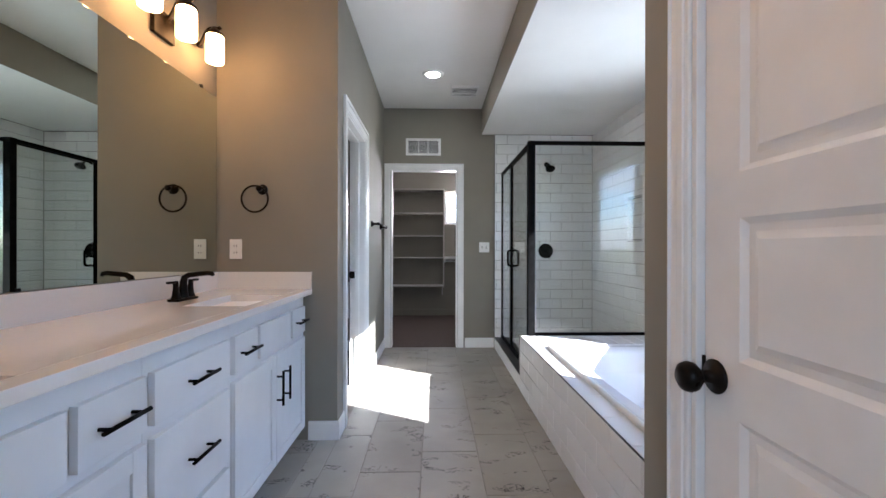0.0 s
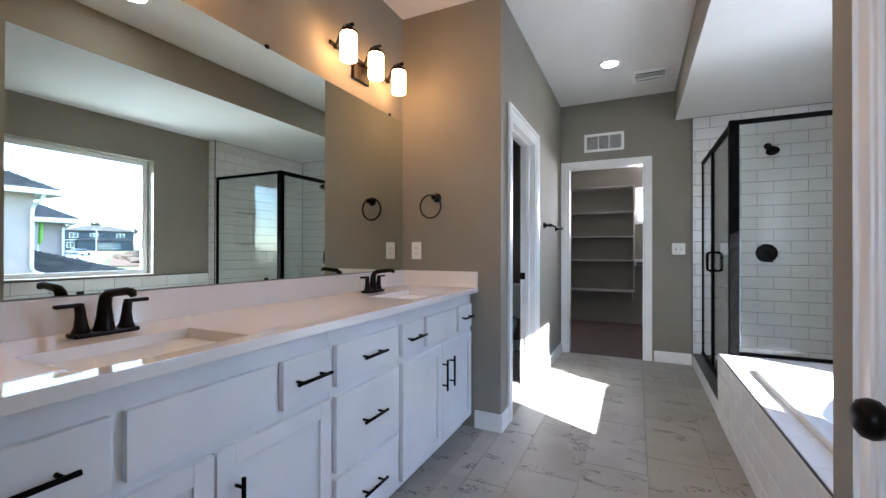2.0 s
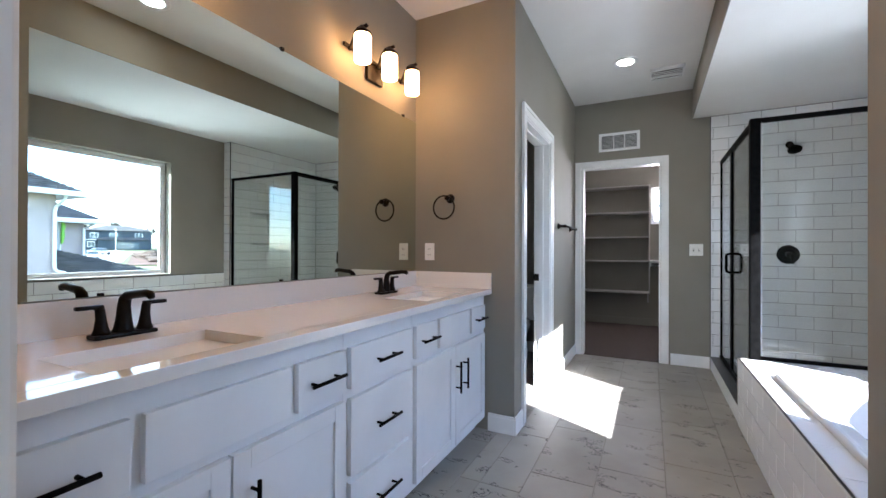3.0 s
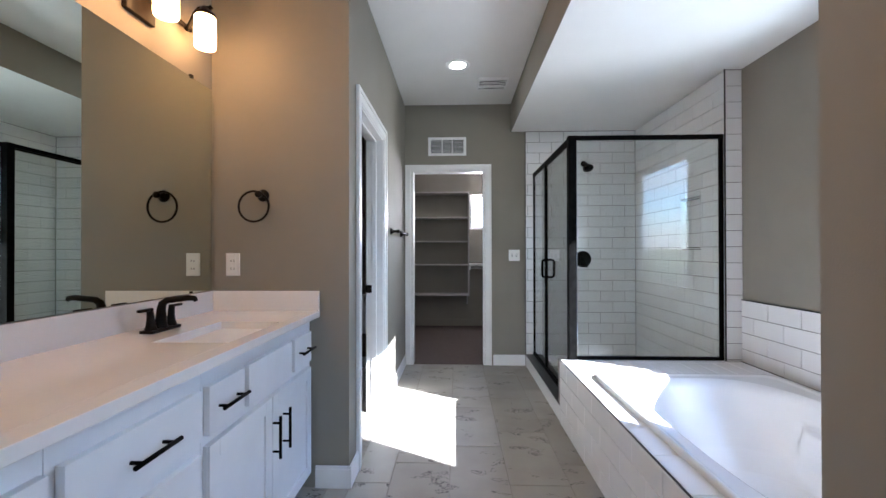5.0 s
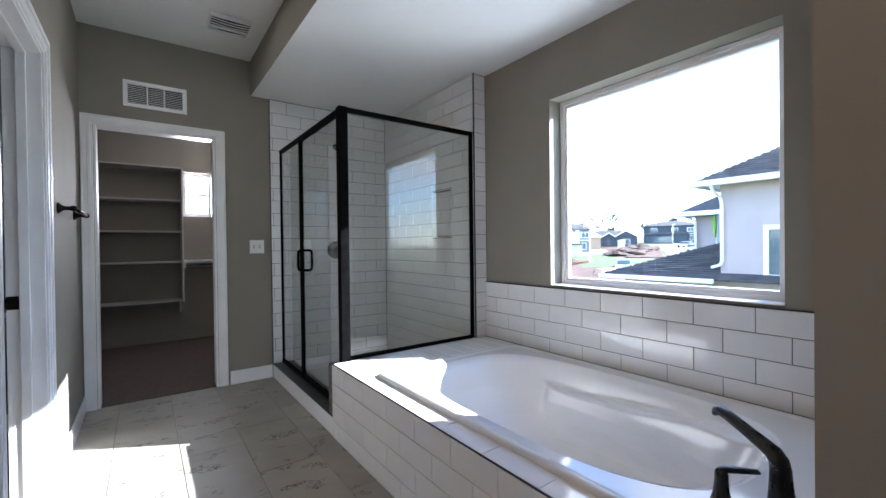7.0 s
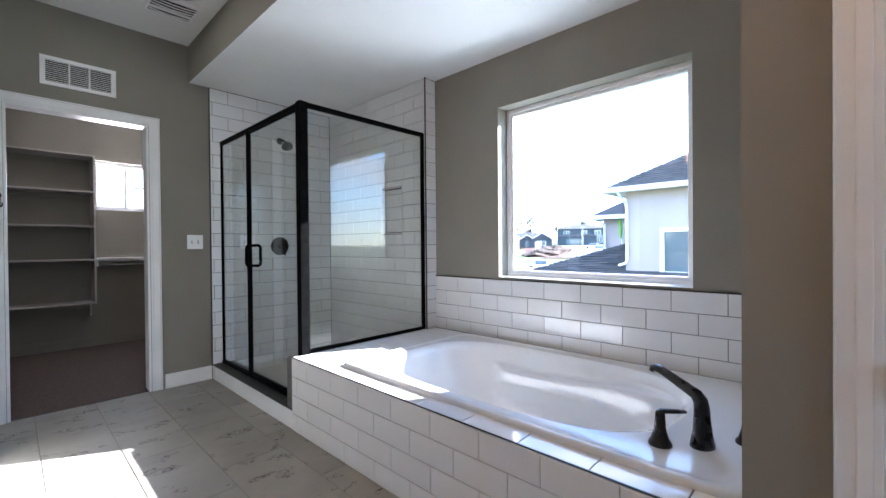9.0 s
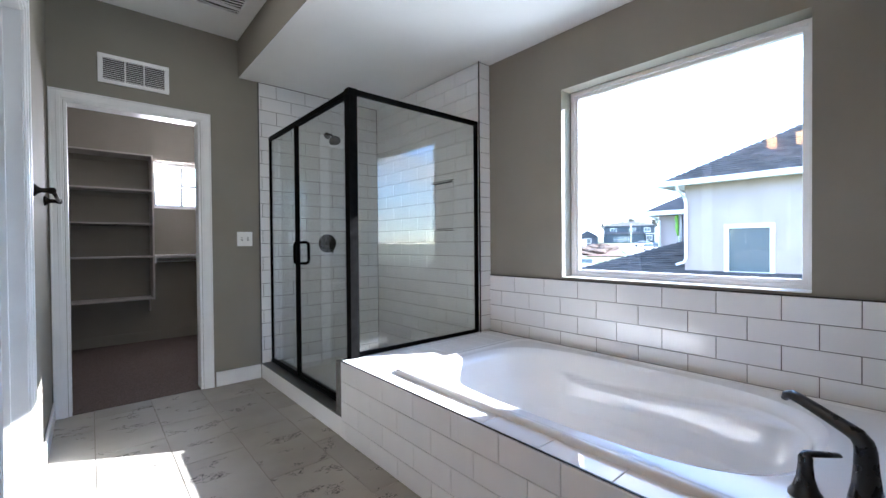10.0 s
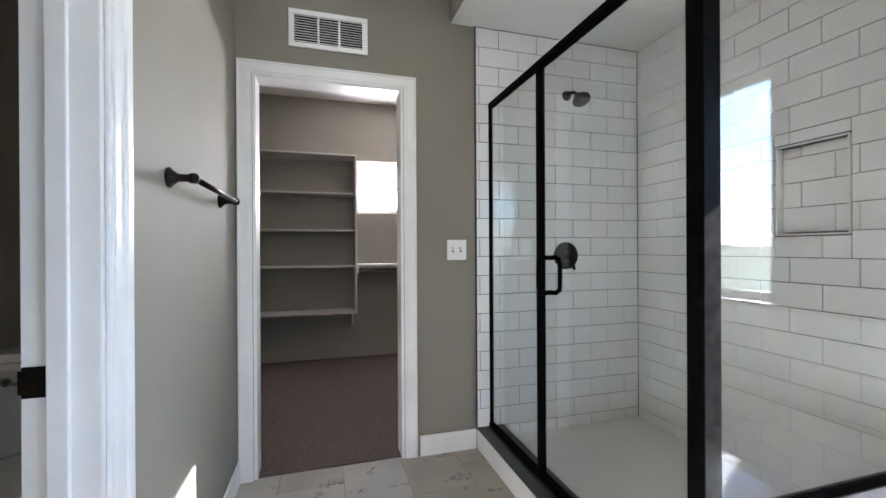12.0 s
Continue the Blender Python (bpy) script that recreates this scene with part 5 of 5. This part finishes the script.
def lay(kind, plane, u0, u1, v0, v1, parent, us, vs, pu, pv, th=0.009, mat=None, shift=0.5, gap=0.0034, name="tile", holes=()):
    """Running bond of tiles over a rectangle; us, vs: a joint's place; pu, pv: the pitch."""
    mat = mat or TILE
    k = math.floor((v0 - vs) / pv) - 1
    while vs + k * pv < v1:
        a, b = max(vs + k * pv, v0), min(vs + (k + 1) * pv, v1)
        if b - a > 0.008:
            off = us + (k * shift % 1) * pu
            j = math.floor((u0 - off) / pu) - 1
            while off + j * pu < u1:
                c, d = max(off + j * pu, u0), min(off + (j + 1) * pu, u1)
                spans = [(c, d)]
                for h0, h1, g0, g1 in holes:
                    if a < g1 - 0.01 and b > g0 + 0.01:
                        spans = [s for p, q in spans for s in ((p, min(q, h0)), (max(p, h1), q)) if s[1] - s[0] > 0.008]
                for c, d in spans:
                    if d - c > 0.010:
                        ob = new(name, tile_mesh(kind, d - c - gap, b - a - gap, th, mat))
                        p, q = c + gap / 2, a + gap / 2
                        ob.location = {"x": (plane, p, q), "y": (p, plane, q), "z": (p, q, plane)}[kind[1]]
                        ob.parent = parent
                j += 1
        k += 1


def field(name, label):
    return tagged(new(name), label=label, category="tiles", kind="structure")


TW, TH_ = 0.2500, 0.1108
NR = 1.111          # a bed joint on the closet-side wall
fd = field("shower_back_tile", "white subway tile in running bond on the shower's end wall")
lay("-y", YN - 0.003, XC + 0.002, XS, 0.0, HS, fd, 0.971, NR, TW, TH_)
fd = field("shower_side_tile", "white subway tile in running bond with a niche on the shower's long wall")
lay("-x", XS + 0.009, PY - 0.022, YN - 0.013, 0.0, HS, fd, 3.948, NR, TW, TH_, holes=((3.849, 4.136, 1.204, 1.664),))
lay("-x", XS + 0.009, 3.849, 4.136, NR, 1.204, fd, 3.948, NR, TW, TH_)
lay("-x", XS + 0.009, 3.849, 4.136, 1.612, 1.6645, fd, 3.948, 1.6645, TW, TH_)
fd = field("furred_edge_tile", "narrow white tile on the end of the furred shower wall")
lay("-y", PY - 0.018, XS + 0.001, XR - 0.001, DECK, HS, fd, XS, NR, TW, TH_, shift=0)
fd = field("wainscot_tile", "white subway tile wainscot behind the tub")
lay("-x", XR - 0.003, YP + 0.002, PY - 0.027, DECK, 0.856, fd, 2.194, 0.856, TW, TH_)
fd = field("apron_tile", "white subway tile on the tub's apron")
lay("-x", XC + 0.009 - 0.006, YP + 0.002, PY - 0.025, 0.0, DECK - 0.002, fd, 2.252, DECK, TW, TH_)
fd = field("deck_tile", "white tile on the tub deck")
lay("+z", DECK - 0.009, XC + 0.006, TX0 + 0.02, YP + 0.002, PY - 0.014, fd, XC + 0.006, 1.471, 0.3, TW, shift=0)
lay("+z", DECK - 0.009, TX0 + 0.021, XR - 0.012, TY1 - 0.02, PY - 0.014, fd, TX0 + 0.021, TY1 + 0.06, 0.11, TW, shift=0)
lay("+z", DECK - 0.009, TX1 - 0.02, XR - 0.012, YP + 0.002, TY1 - 0.021, fd, TX1 - 0.02, 1.471, 0.3, TW, shift=0)
lay("+z", DECK - 0.009, TX0 + 0.021, TX1 - 0.021, YP + 0.002, TY0 + 0.02, fd, TX0, 1.471, TW, 0.3, shift=0)
fd = field("niche_tile", "white tile inside the shower niche")
lay("-x", XS + 0.048, 3.86, 4.125, 1.215, 1.60, fd, 3.80, NR, TW, TH_)
structure("niche_lining", boxes(((XS + 0.001, 3.855, 1.208), (XS + 0.06, 4.13, 1.215)), ((XS + 0.001, 3.855, 1.60), (XS + 0.06, 4.13, 1.607)), ((XS + 0.001, 3.853, 1.215), (XS + 0.06, 3.86, 1.60)), ((XS + 0.001, 4.125, 1.215), (XS + 0.06, 4.132, 1.60))), TILE, "white tile lining of the niche", "tiles")

# floor tile: a stone look with pitted veins
FT = shader("travertine_floor", rough=0.45)
nt = FT.node_tree
n, l = nt.nodes, nt.links
b = n["Principled BSDF"]
tc = n.new("ShaderNodeTexCoord")
geo = n.new("ShaderNodeNewGeometry")
n1 = n.new("ShaderNodeTexNoise")
n1.inputs["Scale"].default_value, n1.inputs["Detail"].default_value = 2.2, 5
r1 = n.new("ShaderNodeValToRGB")
r1.color_ramp.elements[0].position, r1.color_ramp.elements[1].position = 0.3, 0.7
r1.color_ramp.elements[0].color, r1.color_ramp.elements[1].color = (0.280, 0.262, 0.226, 1), (0.390, 0.372, 0.328, 1)
l.new(geo.outputs["Position"], n1.inputs["Vector"])
l.new(n1.outputs[0], r1.inputs[0])
mpv = n.new("ShaderNodeMapping")
mpv.inputs["Scale"].default_value = (8.0, 15.0, 8.0)
oi = n.new("ShaderNodeObjectInfo")
sc = n.new("ShaderNodeVectorMath")
sc.operation = "SCALE"
cb = n.new("ShaderNodeCombineXYZ")
l.new(oi.outputs["Random"], cb.inputs[0])
l.new(oi.outputs["Random"], cb.inputs[1])
l.new(cb.outputs[0], sc.inputs[0])
sc.inputs["Scale"].default_value = 40
l.new(sc.outputs[0], mpv.inputs["Location"])
l.new(geo.outputs["Position"], mpv.inputs[0])
n2 = n.new("ShaderNodeTexNoise")
n2.inputs["Scale"].default_value, n2.inputs["Detail"].default_value, n2.inputs["Distortion"].default_value = 2.3, 4, 1.4
l.new(mpv.outputs[0], n2.inputs["Vector"])
# a thin band of the noise makes the worm-like pits
ab = n.new("ShaderNodeMath")
ab.operation = "SUBTRACT"
ab.inputs[1].default_value = 0.5
l.new(n2.outputs[0], ab.inputs[0])
ab2 = n.new("ShaderNodeMath")
ab2.operation = "ABSOLUTE"
l.new(ab.outputs[0], ab2.inputs[0])
lt = n.new("ShaderNodeMapRange")
lt.inputs[1].default_value, lt.inputs[2].default_value, lt.inputs[3].default_value, lt.inputs[4].default_value = 0.018, 0.030, 1, 0
l.new(ab2.outputs[0], lt.inputs[0])
n3 = n.new("ShaderNodeTexNoise")
n3.inputs["Scale"].default_value, n3.inputs["Detail"].default_value = 3.3, 2
mp3 = n.new("ShaderNodeMapping")
mp3.inputs["Scale"].default_value = (1.5, 2.6, 1.0)
l.new(geo.outputs["Position"], mp3.inputs[0])
l.new(sc.outputs[0], mp3.inputs["Location"])
l.new(mp3.outputs[0], n3.inputs["Vector"])
gt = n.new("ShaderNodeMapRange")
gt.inputs[1].default_value, gt.inputs[2].default_value = 0.592, 0.604
l.new(n3.outputs[0], gt.inputs[0])
mk = n.new("ShaderNodeMath")
mk.operation = "MULTIPLY"
l.new(lt.outputs[0], mk.inputs[0])
l.new(gt.outputs[0], mk.inputs[1])
mx = n.new("ShaderNodeMix")
mx.data_type = "RGBA"
mx.inputs["B"].default_value = (0.020, 0.016, 0.012, 1)
l.new(mk.outputs[0], mx.inputs["Factor"])
mr = n.new("ShaderNodeMapRange")
mr.inputs[3].default_value, mr.inputs[4].default_value = 0.93, 1.07
l.new(oi.outputs["Random"], mr.inputs[0])
vm = n.new("ShaderNodeVectorMath")
vm.operation = "SCALE"
l.new(r1.outputs[0], vm.inputs[0])
l.new(mr.outputs[0], vm.inputs["Scale"])
l.new(vm.outputs[0], mx.inputs["A"])
l.new(mx.outputs["Result"], b.inputs["Base Color"])
n4 = n.new("ShaderNodeTexNoise")
n4.inputs["Scale"].default_value = 60
l.new(geo.outputs["Position"], n4.inputs["Vector"])
sb = n.new("ShaderNodeMath")
sb.operation = "MULTIPLY_ADD"
sb.inputs[1].default_value = -1.5
l.new(mk.outputs[0], sb.inputs[0])
l.new(n4.outputs[0], sb.inputs[2])
bp = n.new("ShaderNodeBump")
bp.inputs["Strength"].default_value, bp.inputs["Distance"].default_value = 0.25, 0.0015
l.new(sb.outputs[0], bp.inputs["Height"])
l.new(bp.outputs[0], b.inputs["Normal"])
fd = field("floor_tile", "greige travertine-look porcelain floor tile laid in a third offset")
FW, FL = 0.308, 0.62
for c in range(-7, 7):
    u0 = 0.25 + c * FW
    a, b_ = max(u0, -2.18), min(u0 + FW, XR)
    ys = 2.37 + ((c + 2) * 0.2067) % FL
    if a < XL - T:
        lay("+z", -0.006, a, min(b_, XL - T), YA + T, 4.88, fd, u0, ys, FW, FL, 0.006, FT, 0, 0.004, "tile")
    if b_ > XV:
        lay("+z", -0.006, max(a, XV), b_, YE - T, YA if a < XL - 0.2 else YN + 0.018, fd, u0, ys, FW, FL, 0.006, FT, 0, 0.004, "tile") if not (a < XL < b_) else (lay("+z", -0.006, max(a, XV), XL, YE - T, YA, fd, u0, ys, FW, FL, 0.006, FT, 0, 0.004, "tile"), lay("+z", -0.006, XL, b_, YE - T, YN + 0.018, fd, u0, ys, FW, FL, 0.006, FT, 0, 0.004, "tile"))
